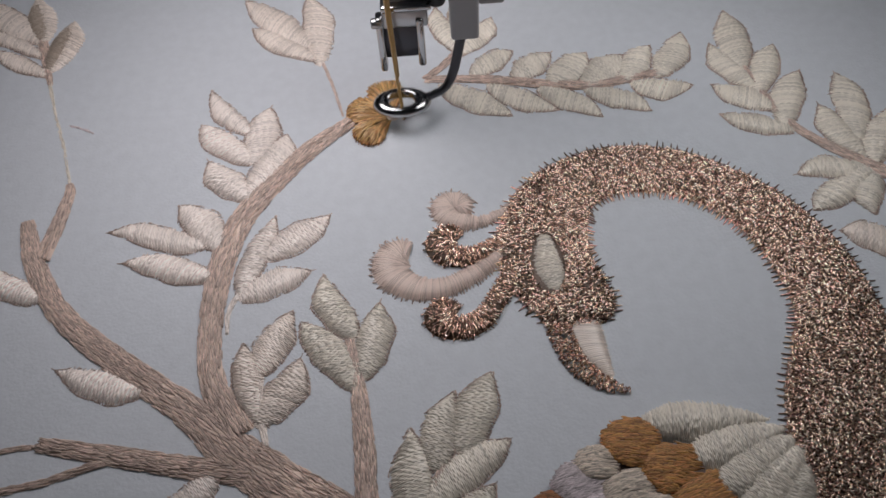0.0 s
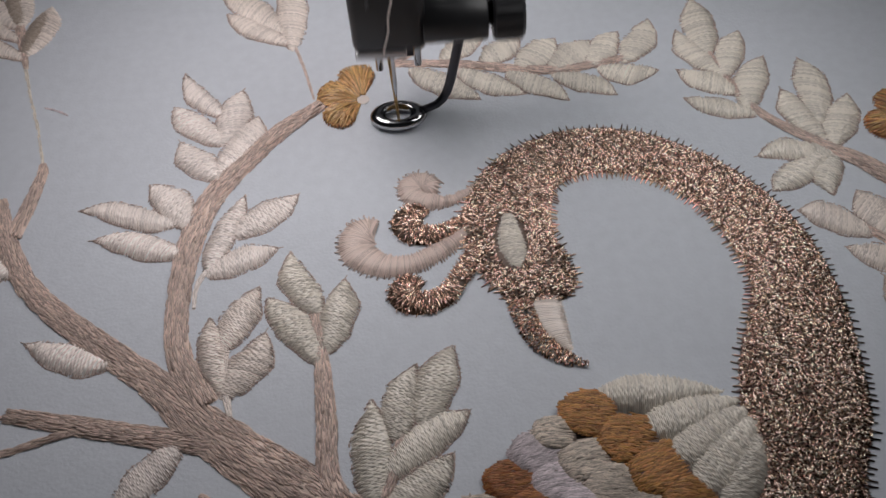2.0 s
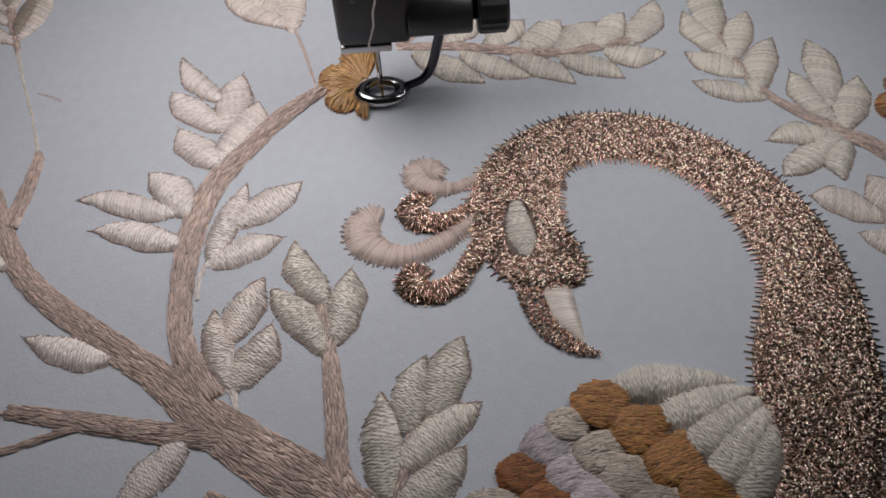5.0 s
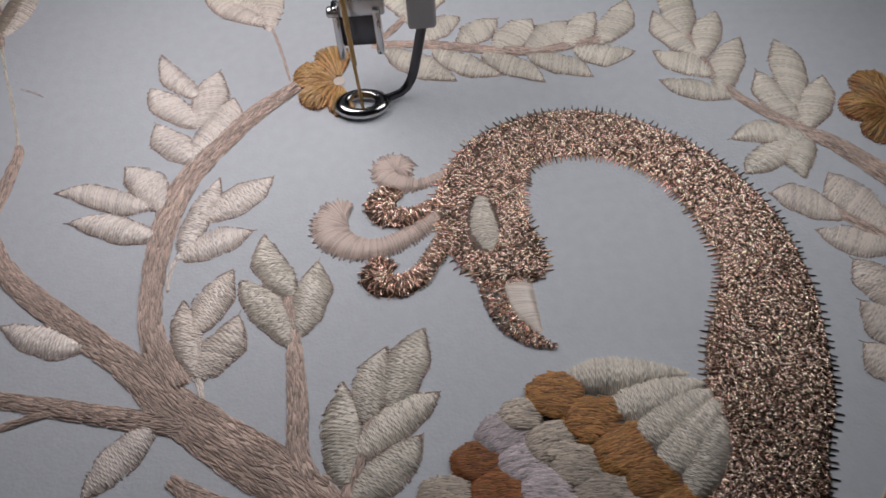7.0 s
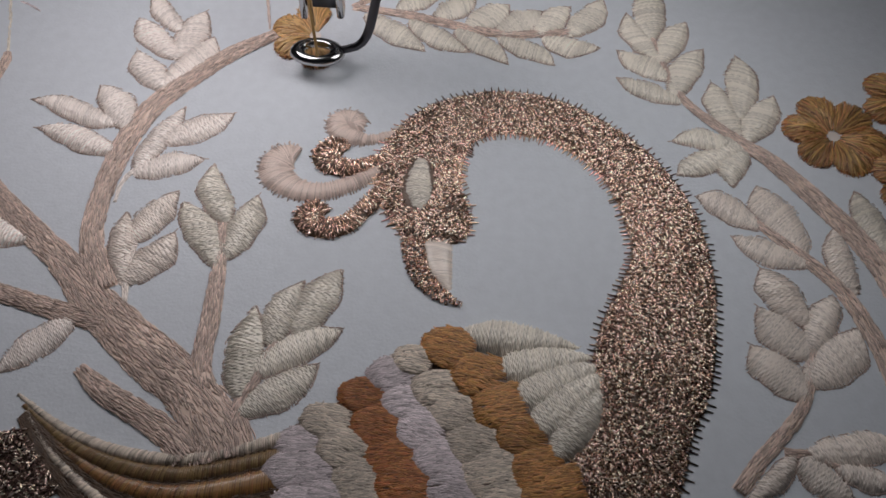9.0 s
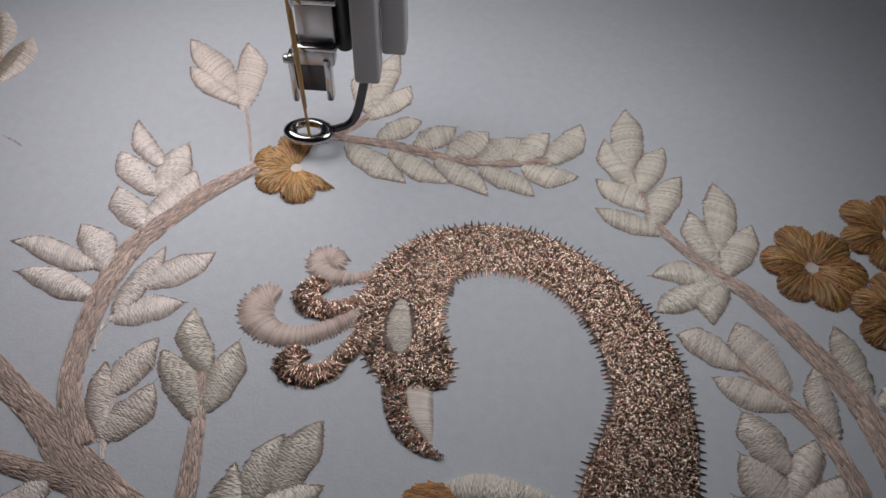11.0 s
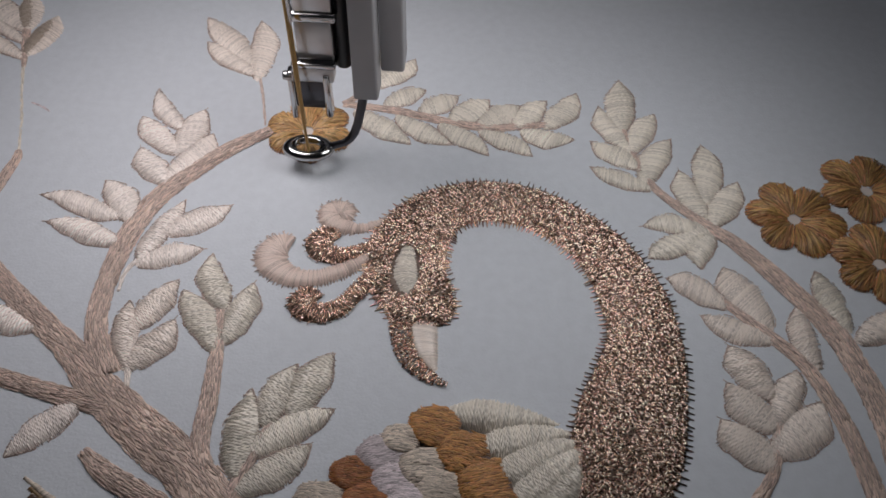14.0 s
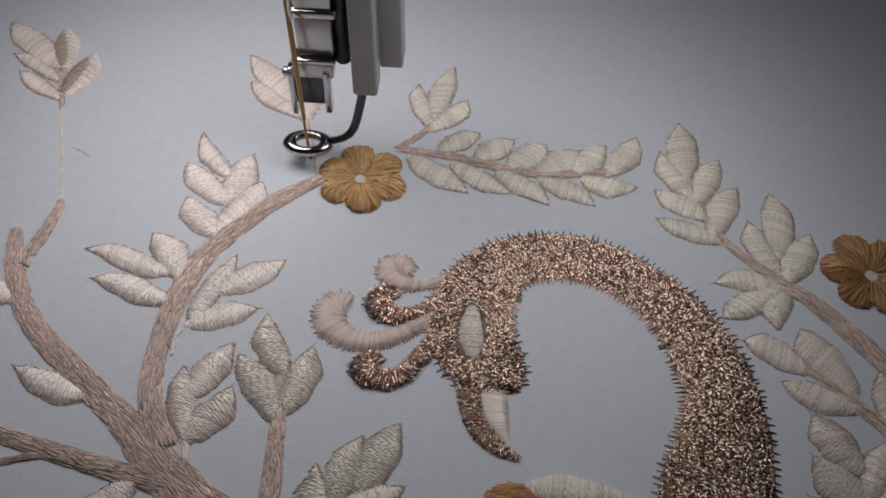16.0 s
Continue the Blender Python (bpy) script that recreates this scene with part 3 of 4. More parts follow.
sprig([(-30.5, 20.4, 0.5), (-33.1, 31, 0.6), (-36.2, 40.2, 1), (-39.1, 45.4, 1.2)],
      [(-38.27, 43.72, -55.98, 61.71, 3.18, 0.54, 4.38, 0.55), (-36.97, 39.52, -53.58, 50.38, 2.76, 0.58, 3.12, 0.65), (-36.03, 37.92, -37.95, 62.62, 3.23, 0.58, 4.24, 0.58)], CREAM, "branch", "three cream leaves on a thin stem", bark=PINK, puff=0.4)
sprig([(-12.1, 30, 1.7), (-7, 34.8, 1.9), (-4.1, 38.8, 1.6)],
      [(-3.23, 42.16, -0.09, 62.57, 3.54, 0.45, 3.03, 0.54), (-4.11, 38.54, -9.63, 54.3, 2.94, 0.61, 2.3, 0.53), (-4.75, 37.21, 5.74, 48.59, 2.69, 0.59, 3.56, 0.69)], SAGE, "branch", "three greenish cream leaves on a stem")
sprig([(-12.1, 30, 2), (1.9, 28.5, 2.5), (22.7, 24.5, 2.8), (40.6, 26.8, 1.7)],
      [(-1.38, 30.13, 8.82, 37.05, 3.83, 0.63, 2.51, 0.51), (7.96, 28.39, 17.37, 35.37, 3.91, 0.5, 3.16, 0.55), (15.59, 25.69, 25.83, 34.11, 4.17, 0.58, 3.81, 0.55), (23.18, 23.96, 32.84, 33.93, 4.04, 0.52, 4.22, 0.51), (31.84, 24.99, 39.12, 36.28, 3.15, 0.59, 3.74, 0.5), (39.71, 25.97, 48.89, 38.76, 3.26, 0.48, 4.04, 0.53), (-8.33, 27.61, 6, 16.24, 3.51, 0.58, 3.44, 0.43), (2.29, 26.52, 16.02, 16.56, 2.81, 0.57, 3.47, 0.46), (13.39, 24.77, 26.43, 15.47, 2.69, 0.59, 3.45, 0.41), (23.46, 23.23, 37.09, 16.38, 2.76, 0.65, 3.2, 0.45), (33.87, 24.24, 46.76, 21.38, 1.9, 0.58, 4.74, 0.46)], SAGE, "branch", "fern-like spray of greenish cream leaves", pitch=0.38)
sprig([(59, 27, 1.1), (64.4, 8.9, 1.9), (74.9, -2.5, 2.7), (82.8, -9.1, 4.1), (91.9, -20.1, 5), (99.2, -30.4, 5.6), (103, -41.1, 5.6), (105.4, -51.4, 6), (106, -58.4, 6.1), (106, -66.1, 6.2), (105.5, -72.8, 6.2)],
      [(58.67, 26.06, 59.9, 45.74, 4.23, 0.5, 3.69, 0.53), (60.05, 20.05, 52.05, 34.27, 3.93, 0.59, 2.48, 0.5), (61.77, 13.34, 50.34, 20.96, 2.74, 0.62, 4, 0.47), (64.56, 6.73, 50.15, 12.24, 2.91, 0.57, 2.57, 0.54), (60.36, 18.23, 66.87, 33.52, 3.19, 0.56, 3.32, 0.58), (63.23, 8.42, 69.54, 24.81, 3.89, 0.49, 3.32, 0.58), (77.33, 3.06, 79.92, 22.67, 3.65, 0.58, 3.84, 0.61), (76.73, -1.12, 71.25, 13.26, 4.16, 0.56, 2.65, 0.6), (78.33, -3.44, 86.58, 10.15, 4.24, 0.47, 3.09, 0.56), (76.96, -6.38, 61.88, -4.21, 1.65, 0.56, 4.28, 0.67), (76.57, -5.94, 63.1, -15.55, 2.03, 0.57, 4.09, 0.72), (77.35, -6.75, 73.18, -16.53, 1.77, 0.36, 4.14, 0.66), (103.2, -30.61, 99.66, -14.92, 4.2, 0.58, 2.29, 0.62)], SAGE, "branch", "long brown branch with greenish cream leaves")
sprig([(76.1, -24.1, 1.7), (85.3, -32.7, 2.8), (91.8, -39.8, 3.2), (96.3, -50, 3.7), (98.1, -57.4, 3.9), (99.5, -65.5, 4.2), (100.4, -73.2, 4.2)],
      [(78.04, -26.56, 66.44, -18.78, 3.15, 0.57, 3.77, 0.75), (86.41, -31.32, 77.62, -16.33, 4.28, 0.74, 4.4, 0.6), (86.83, -34.24, 71.78, -30.21, 3.66, 0.59, 2.82, 0.65), (94.44, -40.62, 91.95, -25.07, 3.51, 0.5, 2.53, 0.63), (104.41, -32.94, 121.63, -22.41, 3.23, 0.46, 3.54, 0.42)], CREAM, "branch", "thin brown branch with cream leaves")
sprig([(85.5, -46.1, 1.1), (83.3, -59.2, 2), (79.6, -67.2, 2.4), (72.8, -75.2, 2.7), (67.9, -81.6, 2.8)],
      [(84.48, -48.05, 77.69, -35.79, 4.97, 0.63, 3.09, 0.58), (83.22, -55.19, 76.08, -44.67, 5.28, 0.58, 3.29, 0.43), (81.85, -63.45, 74.18, -52.75, 5.19, 0.68, 3.41, 0.42), (83.67, -54.33, 89.22, -40.72, 2.51, 0.52, 3.67, 0.66), (82.78, -60.51, 94.78, -48.97, 4.09, 0.49, 4.82, 0.61)], CREAM, "branch", "brown stem with a cluster of cream leaves")
sprig([(76.5, -73.9, 1.7), (81.3, -74, 1.5), (86.7, -76, 1.1)],
      [(80.07, -74.53, 98.08, -70.96, 3.58, 0.58, 2.66, 0.55), (79.71, -74.56, 86.85, -82.7, 2.63, 0.53, 3.72, 0.31), (85.05, -75.66, 95.41, -79.1, 2.22, 0.64, 2.57, 0.44), (77.88, -74.41, 69.63, -84.23, 2.35, 0.39, 1.61, 0.61)], CREAM, "branch", "brown stem with cream leaves")
sprig([(-43.1, -55.4, 1.1), (-44.6, -48, 1.3), (-44.8, -40.3, 1.2)],
      [(-45.86, -41.72, -40.38, -28.28, 2.99, 0.46, 3.94, 0.52), (-44.44, -50.68, -47.76, -34.65, 3.86, 0.57, 1.6, 0.55), (-44.7, -51.2, -37.28, -39.02, 3.02, 0.39, 4.47, 0.62)], CREAM, "branch", "short sprig of three cream leaves", bark=CREAM)
sprig([(-25.6, -66.5, 3.1), (-26.4, -56.7, 2.8), (-27.3, -46.2, 2.8), (-29, -35.9, 1.6)],
      [(-28.2, -35.43, -34.82, -21.28, 4.1, 0.6, 2.43, 0.33), (-27.64, -45.72, -36.72, -30.44, 3.83, 0.68, 3.15, 0.42), (-27, -43.99, -24.41, -28.06, 2.17, 0.54, 4.69, 0.59)], SAGE, "branch", "upright sprig of three greenish cream leaves")
sprig([(-24, -71.6, 4.2), (-26, -66.3, 3.7), (-26.4, -57.1, 3.6), (-27.3, -47.2, 2.9)],
      [], SAGE, "branch", "lower stem of a leafy sprig")
sprig([(-18.2, -78.5, 3), (-17.1, -72.1, 2.3), (-14.5, -65.2, 1.9), (-13.6, -59.4, 1.3)],
      [(-9.98, -59.09, -4.67, -44.01, 4.06, 0.5, 3.8, 0.53), (-14.27, -61.81, -11.86, -47.27, 3.87, 0.51, 2.81, 0.46), (-17.45, -72.82, -16.98, -53.75, 5.09, 0.53, 2.02, 0.52), (-16.21, -67.98, -2.39, -56.35, 3.77, 0.52, 3.21, 0.64), (-17.62, -75.27, -4.65, -65, 2.99, 0.5, 4.1, 0.57)], SAGE, "branch", "sprig of five greenish cream leaves")

# the peacock
NECK = [(13.0, -36.6, 9.0), (12.9, -34.6, 13.4), (12.3, -29.9, 15.8), (9.2, -24.5, 17.0), (8.2, -18.9, 17.8), (9.6, -12.6, 16.8), (12.8, -6.6, 14.6), (17.4, -3.1, 13.0), (22.8, -0.9, 12.5), (29.5, -0.7, 12.4), (35.8, -1.8, 12.2), (42.1, -4.9, 12.0), (48.3, -9.6, 12.2), (53.4, -15.8, 13.0), (58.1, -26.1, 14.6), (59.7, -35.6, 15.1), (59.1, -42.3, 17.3), (57.8, -48.1, 19), (55.8, -55.2, 21), (54.1, -63.3, 20.8), (52.2, -70, 18.2), (50.2, -78.3, 18), (46.8, -86.7, 17.8)]
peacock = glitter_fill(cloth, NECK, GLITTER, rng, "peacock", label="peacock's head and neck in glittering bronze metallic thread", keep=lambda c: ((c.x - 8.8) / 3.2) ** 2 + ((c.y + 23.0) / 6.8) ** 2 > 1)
part("underlay", ribbon(spline(NECK), 1.15, 12), UNDER, peacock, "dark brown thread under the metallic stitches")
leaf(peacock, (9.9, -30.2, 9.2, -11.6, 4.3, 0.36, 3.0, 0.26), SAGE, rng, puff=1.9, slant=0.0, name="eye", label="pale green-cream satin eye")
glitter_fill(peacock, [(8.9, -35.6, 4.6), (10.1, -41.4, 4.3), (12.0, -45.3, 3.9), (15.0, -48, 3.0), (17.7, -49.5, 1.8), (20.1, -50.4, 0.4)], BEAK_BRONZE, rng, "beak", puff=0.8, cover=2.3, spikes=False, label="dark copper metallic beak", turn=0.35, length=0.75, sparkle=0.12)
satin_band(peacock, [(13.7, -35.2, 6.2), (14.4, -40.4, 5.3), (15.5, -43.8, 3.6), (17.0, -47.2, 1.0)], CREAM, rng, "beak_inside", puff=0.7, label="dusty cream satin inside of the beak")
# crest curls: bands that roll up at their ends
for points, mat, bite, label, how in (
        ([(5.2, -6.6, 1.4), (-0.1, -10.2, 2.2), (-3.7, -11.3, 3.1), (-7.4, -10.6, 4.8), (-9.9, -8.7, 5.4), (-9.8, -6.4, 5.6), (-7.4, -5.6, 5.2), (-6.0, -7.2, 4.4), (-7.6, -8.6, 3.0)], PINK, EDGE, "dusty pink satin crest curl", (0.06, 0.1)),
        ([(2.4, -17.4, 2.0), (-3.4, -22.4, 3.5), (-7.3, -24.6, 4.2), (-11.8, -26.2, 4.6), (-16.5, -25.8, 5.6), (-20.7, -22.7, 7.0), (-21.1, -19.4, 7.4), (-19.4, -17.2, 6.8), (-17.2, -17.6, 4.0)], PINK, EDGE, "dusty pink satin crest curl", (0.06, 0.1)),
        ([(4.1, -14.6, 3.9), (-2.5, -18.3, 3.5), (-6.6, -19.6, 4.4), (-10.3, -18.4, 6.0), (-11.3, -15.7, 6.2), (-9.3, -13.7, 5.0), (-7.4, -15.0, 3.2)], COPPER, None, "copper metallic crest curl", None),
        ([(3.2, -22.4, 4.1), (-1.8, -30.3, 4.0), (-4.8, -34.0, 4.4), (-8.8, -35.2, 5.0), (-12.0, -34.0, 5.8), (-12.5, -31.9, 5.6), (-11.0, -30.6, 4.8), (-9.2, -32.0, 3.2)], COPPER, None, "copper metallic crest curl", None)):
    if mat is COPPER:
        curl = glitter_fill(peacock, points, mat, rng, "crest_curl", puff=0.95, cover=2.2, spikes=False, label=label, turn=0.35, length=1.05, sparkle=0.13)
        part("curl_underlay", ribbon(spline(points, 0.5), 0.85), DARK, curl, "dark brown thread under the copper stitches")
    else:
        satin_band(peacock, points, mat, rng, "crest_curl", puff=1.05, label=label, pitch=0.29, frayed=0.45, rough=how[0], lean=how[1], bites=bite)
for row in [(19.4, -56.6, 42.3, -57.1, 4.7, 0.35, 3.95, 0.3), (25.88, -63.38, 44.63, -58.61, 4.65, 0.4, 4.9, 0.33), (29.24, -68.93, 45.92, -60.19, 5.18, 0.43, 5.4, 0.37), (32.84, -75.01, 46.6, -61.82, 5.93, 0.48, 5.39, 0.4), (36.54, -79.28, 46.24, -64.07, 4.25, 0.47, 4.93, 0.48)]:
    row = row[:4] + (row[4] * 0.88, row[5], row[6] * 0.88, row[7])
    leaf(peacock, row, SAGE, rng, puff=2.2, slant=0.2, name="wing_feather", label="greenish cream satin wing feather")
for x, y, r in [(-6.3, -79.9, 3.7), (-3.5, -84.6, 4), (-0, -89, 4.1), (-7.4, -84.5, 3.5), (-5, -90, 3.6)]:
    scale_feather(peacock, x, y, r * rng.uniform(0.96, 1.16), LILAC, rng, radians(185 + rng.uniform(-14, 14)), lift=0.05 + rng.uniform(-0.1, 0.4))
for x, y, r in [(-2.2, -75.5, 3.6), (1.5, -80.2, 4), (5, -85.3, 4.4), (7.1, -90.3, 3.9)]:
    scale_feather(peacock, x, y, r * rng.uniform(0.96, 1.16), FAWN, rng, radians(185 + rng.uniform(-14, 14)), lift=0.3 + rng.uniform(-0.1, 0.4))
for x, y, r in [(3.5, -70.2, 4.2), (7.3, -75.6, 4.5), (9.7, -81, 4.8), (13.1, -86, 4.9)]:
    scale_feather(peacock, x, y, r * rng.uniform(0.96, 1.16), RUST, rng, radians(185 + rng.uniform(-14, 14)), lift=0.55 + rng.uniform(-0.1, 0.4))
for x, y, r in [(7.9, -66, 3.6), (10.7, -71.1, 4), (14.2, -76, 4.1), (17.8, -80.7, 4.2), (20.5, -85.8, 4.1)]:
    scale_feather(peacock, x, y, r * rng.uniform(0.96, 1.16), LILAC, rng, radians(185 + rng.uniform(-14, 14)), lift=0.75 + rng.uniform(-0.1, 0.4))
for x, y, r in [(11.5, -62.8, 3.4), (16, -68, 3.9), (20, -72.4, 4.2), (23.3, -77.7, 4.5), (26.9, -82.8, 4.8), (29, -88.3, 4.3)]:
    scale_feather(peacock, x, y, r * rng.uniform(0.96, 1.16), FAWN, rng, radians(185 + rng.uniform(-14, 14)), lift=0.95 + rng.uniform(-0.1, 0.4))
for x, y, r in [(17.7, -59.7, 4.4), (23.5, -64.8, 4.4), (27.2, -70.4, 4.4), (31.4, -75.5, 4.3), (33.9, -81.2, 4.4), (35.4, -86.8, 4.3), (38.2, -83.3, 3.5)]:
    scale_feather(peacock, x, y, r * rng.uniform(0.96, 1.16), OCHRE, rng, radians(185 + rng.uniform(-14, 14)), lift=0.95 + rng.uniform(-0.1, 0.4))
# backing of the breast scales
part("breast", ribbon(spline([(-8, -86, 16), (4, -80, 20), (14, -73, 22), (24, -72, 22), (31, -76, 20)]), 0.35, 10), UNDER, peacock, "brown thread under the breast scales")
satin_band(peacock, [(-56.1, -75.2, 0.6), (-46.3, -80.8, 1.8), (-36.6, -83.8, 2.3), (-26.9, -84.5, 2.4), (-17.7, -82.6, 2.4), (-8.4, -79, 2.7)], FAWN, rng, "wing_band", puff=1.3, label="greyish fawn band of the folded wing", pitch=0.4, rough=0.09)
satin_band(peacock, [(-54.5, -77.1, 0.7), (-45.1, -82.9, 2.3), (-35.9, -86.2, 3.2), (-26.2, -87.1, 3.1), (-17.2, -85.1, 3.2), (-7.6, -81.8, 3.2)], BAND, rng, "wing_band", puff=1.0, label="dark olive brown satin band of the folded wing", pitch=0.4, rough=0.09)
satin_band(peacock, [(-49.5, -81.3, 0.7), (-40.4, -87, 2.3), (-31, -90, 3.3), (-21.7, -89.8, 3.8), (-6.5, -85.5, 4.9)], WING_GOLD, rng, "wing_band", puff=1.0, label="golden rust satin band of the folded wing", pitch=0.4, rough=0.09)
satin_band(peacock, [(-53.6, -78.1, 0.7), (-48, -84.2, 1.5), (-41.7, -89, 2), (-33.6, -93.9, 2.5)], FAWN, rng, "wing_band", puff=1.3, label="greyish fawn edge of the folded wing", pitch=0.4, rough=0.09)
satin_band(peacock, [(-29, -93.7, 3.7), (-20, -92.9, 3.7), (-7.4, -91.5, 5.5)], WING_GOLD, rng, "wing_band", puff=1.0, label="rust brown satin band of the folded wing", pitch=0.4, rough=0.09)
branch(peacock, [(-54, -79, 2), (-44, -87, 7), (-32, -92, 11), (-20, -91, 16), (-8, -88, 18)], DARK, rng, name="wing_underlay", puff=0.25, label="dark brown thread between the wing bands")
# brown bed under the wing feathers: its colour gives the shade in their gaps
branch(peacock, [(29, -60, 8), (35, -64, 14), (41, -68, 17), (44, -73, 12)], UNDER, rng, name="wing_underlay", label="brown layer painting the shade between the wing feathers", puff=0.6)
glitter_fill(peacock, [(-54.7, -81.8, 4.7), (-52.6, -87.6, 8), (-48.1, -94.7, 11.8)], DUSK, rng, "tail", cover=1.6, spikes=False, label="dark copper metallic tail")
part("tail_underlay", ribbon(spline([(-54.7, -81.8, 4.7), (-52.6, -87.6, 8), (-48.1, -94.7, 11.8)]), 0.9), DARK, peacock, "dark brown thread under the tail")

# flowers of six petals
sewn = []


def flower(x, y, turn, mats, label, slices=None, radius=10.8):
    """A six-petalled flower. slices: for petals that are still to be sewn, the times at which their parts are done."""
    bm = bmesh.new()
    bmesh.ops.create_circle(bm, cap_ends=True, segments=24, radius=1.35)
    eye = part("flower", bm, IVORY, cloth, label)
    eye.matrix_basis = pose(x * MM, y * MM, 0.08 * MM, 0, 0, turn)
    for k in range(6):
        times = (slices or {}).get(k)
        if not times:
            petal_mesh(radius, 60 * k, 60 * k + 60, mats, eye, rng)
            continue
        for i, t in enumerate(times):
            wide = 60 / len(times)
            sewn.append((petal_mesh(radius, 60 * k + wide * i, 60 * k + wide * (i + 1), mats, eye, rng), t))
    return eye


flower(-19.5, 19.2, 12, GOLD, "golden brown flower that is being sewn petal by petal", {4: (2.9, 6.6, 7.6), 5: (10.6, 11.4, 12.1), 0: (12.9, 13.4, 14.0)})
flower(97.1, -0.3, 20, UMBER, "finished russet brown flower beside two others", radius=11.3)
flower(116.1, 10.3, 45, UMBER, "finished ochre brown flower beside two others", radius=11.3)
flower(113.8, -12.1, 5, UMBER, "finished ochre brown flower beside two others", radius=11.3)

# ---- the sewing machine ----
def tube(points, radius, segments=10, bm=None, flatten=1.0):
    """A round bar along points; flatten squeezes it along y."""
    bm = bm or bmesh.new()
    rings = []
    pts = [Vector(p) for p in points]
    for i, p in enumerate(pts):
        way = (pts[min(i + 1, len(pts) - 1)] - pts[max(i - 1, 0)]).normalized()
        a = way.cross(Vector((0, 1, 0)))
        a = a.normalized() if a.length > 0.1 else Vector((1, 0, 0))
        b = way.cross(a).normalized()
        rings.append([bm.verts.new(p + a * math.cos(2 * math.pi * k / segments) * radius + b * math.sin(2 * math.pi * k / segments) * radius * flatten) for k in range(segments)])
    for r, s in zip(rings, rings[1:]):
        for k in range(segments):
            bm.faces.new((r[k], r[(k + 1) % segments], s[(k + 1) % segments], s[k]))
    bm.faces.new(list(reversed(rings[0])))
    bm.faces.new(rings[-1])
    return bm


def turned(profile, axis="z", segments=28, centre=(0, 0, 0), bm=None):
    """A lathe-turned body: (radius, height) pairs about an axis."""
    bm = bm or bmesh.new()
    rings = []
    for r, h in profile:
        ring = []
        for k in range(segments):
            c, s = math.cos(2 * math.pi * k / segments) * r, math.sin(2 * math.pi * k / segments) * r
            p = Vector((c, s, h)) if axis == "z" else Vector((h, c, s)) if axis == "x" else Vector((c, h, s))
            ring.append(bm.verts.new(p + Vector(centre)))
        rings.append(ring)
    for r, s in zip(rings, rings[1:]):
        for k in range(segments):
            bm.faces.new((r[k], r[(k + 1) % segments], s[(k + 1) % segments], s[k]))
    bmesh.ops.recalc_face_normals(bm, faces=bm.faces)
    return bm


def make_machine():
    head = new("sewing_machine")
    tagged(head, "grey embroidery machine with chrome ring foot and black needle clamp", "sewing machine")
    flat(part("bed", box(-330, 330, -260, 330, -34, -1.4, 2), WHITE_PAINT, head, "white enamelled machine bed under the cloth"))
    flat(part("post", box(-60, 90, 235, 325, -1.4, 330, 12), WHITE_PAINT, head, "white enamelled machine column"))
    flat(part("housing", box(-62, 66, 8, 234, 152, 260, 8), WHITE_PAINT, head, "white enamelled head housing over the needle"))
    # ring foot: an oval chrome ring on a bent bar
    foot_ring = turned([(2.5, 0.1), (2.3, 0.7), (2.6, 1.35), (3.3, 1.8), (4.2, 1.75), (5.0, 1.2), (5.3, 0.5), (5.1, 0.0), (4.4, -0.35), (3.2, -0.35), (2.5, 0.1)], segments=40)
    for v in foot_ring.verts:
        v.co.x, v.co.y = v.co.x * 1.17, v.co.y * 0.78
    foot = part("presser_foot", foot_ring, CHROME, head, "polished chrome ring-shaped embroidery foot")
    part("foot_arm", tube([(4.6, 0.8, 0.7), (6.6, 1.3, 0.9), (8.4, 1.9, 1.2), (9.8, 2.6, 2.0), (10.8, 3.1, 3.6), (11.6, 3.5, 6), (12.5, 4.0, 10), (13.6, 4.4, 15.5), (14.5, 4.7, 20), (15.1, 5, 34)], 1.05, 12, flatten=0.6), DARK_STEEL, foot, "dark bent steel arm")
    # chrome guide that stands still behind the needle
    guide = part("needle_guide", box(-2.4, 6.8, 4.2, 8.0, 21.6, 26.0, 0.5), STEEL, head, "steel forked thread guide")
    part("prong", box(-3.7, -2.2, 3.6, 6.6, 10.8, 24.5, 0.5), CHROME, guide)
    part("prong", box(4.3, 5.9, 3.6, 6.6, 11.6, 24.0, 0.5), CHROME, guide)
    part("web", box(-2.3, 5.6, 5.2, 7.2, 13.2, 21.6, 0.3), DARK_STEEL, guide, "dark steel web between the prongs")
    part("pin", turned([(0.01, -4.6), (0.9, -4.6), (1.1, -4.3), (1.1, -2.4), (0.01, -2.4)], "x", 14, (0, 4.4, 23.2)), STEEL, guide)
    part("lip", box(-2.4, 7.6, 3.6, 8.2, 26.0, 27.3, 0.35), CHROME, guide)
    part("needle_plate", box(-1.0, 7.2, 5.2, 8.6, 27.3, 37.6, 0.4), STEEL, head, "satin steel plate behind the needle")
    part("plate_collar", box(-1.6, 8.4, 4.4, 9.4, 37.6, 39.8, 0.6), CHROME, head, "chrome collar of the steel plate")
    part("upper_plate", box(-0.8, 7.6, 5.0, 8.8, 39.8, 62, 0.5), STEEL, head, "satin steel plate over the collar")
    part("presser_bar", turned([(0.01, 24), (1.7, 24), (1.9, 24.4), (1.9, 151), (0.01, 151)], "z", 20, (8.7, 8.6, 0)), BLACK, head, "black steel presser bar")
    part("bracket", box(11.2, 16.9, 2.6, 9.4, 18.6, 151, 0.7), GREY, head, "grey painted bracket that carries the foot")
    part("bracket_rear", box(17.1, 22.4, 7.0, 14.0, 23.6, 151, 0.6), GREY, head, "grey painted rear plate")
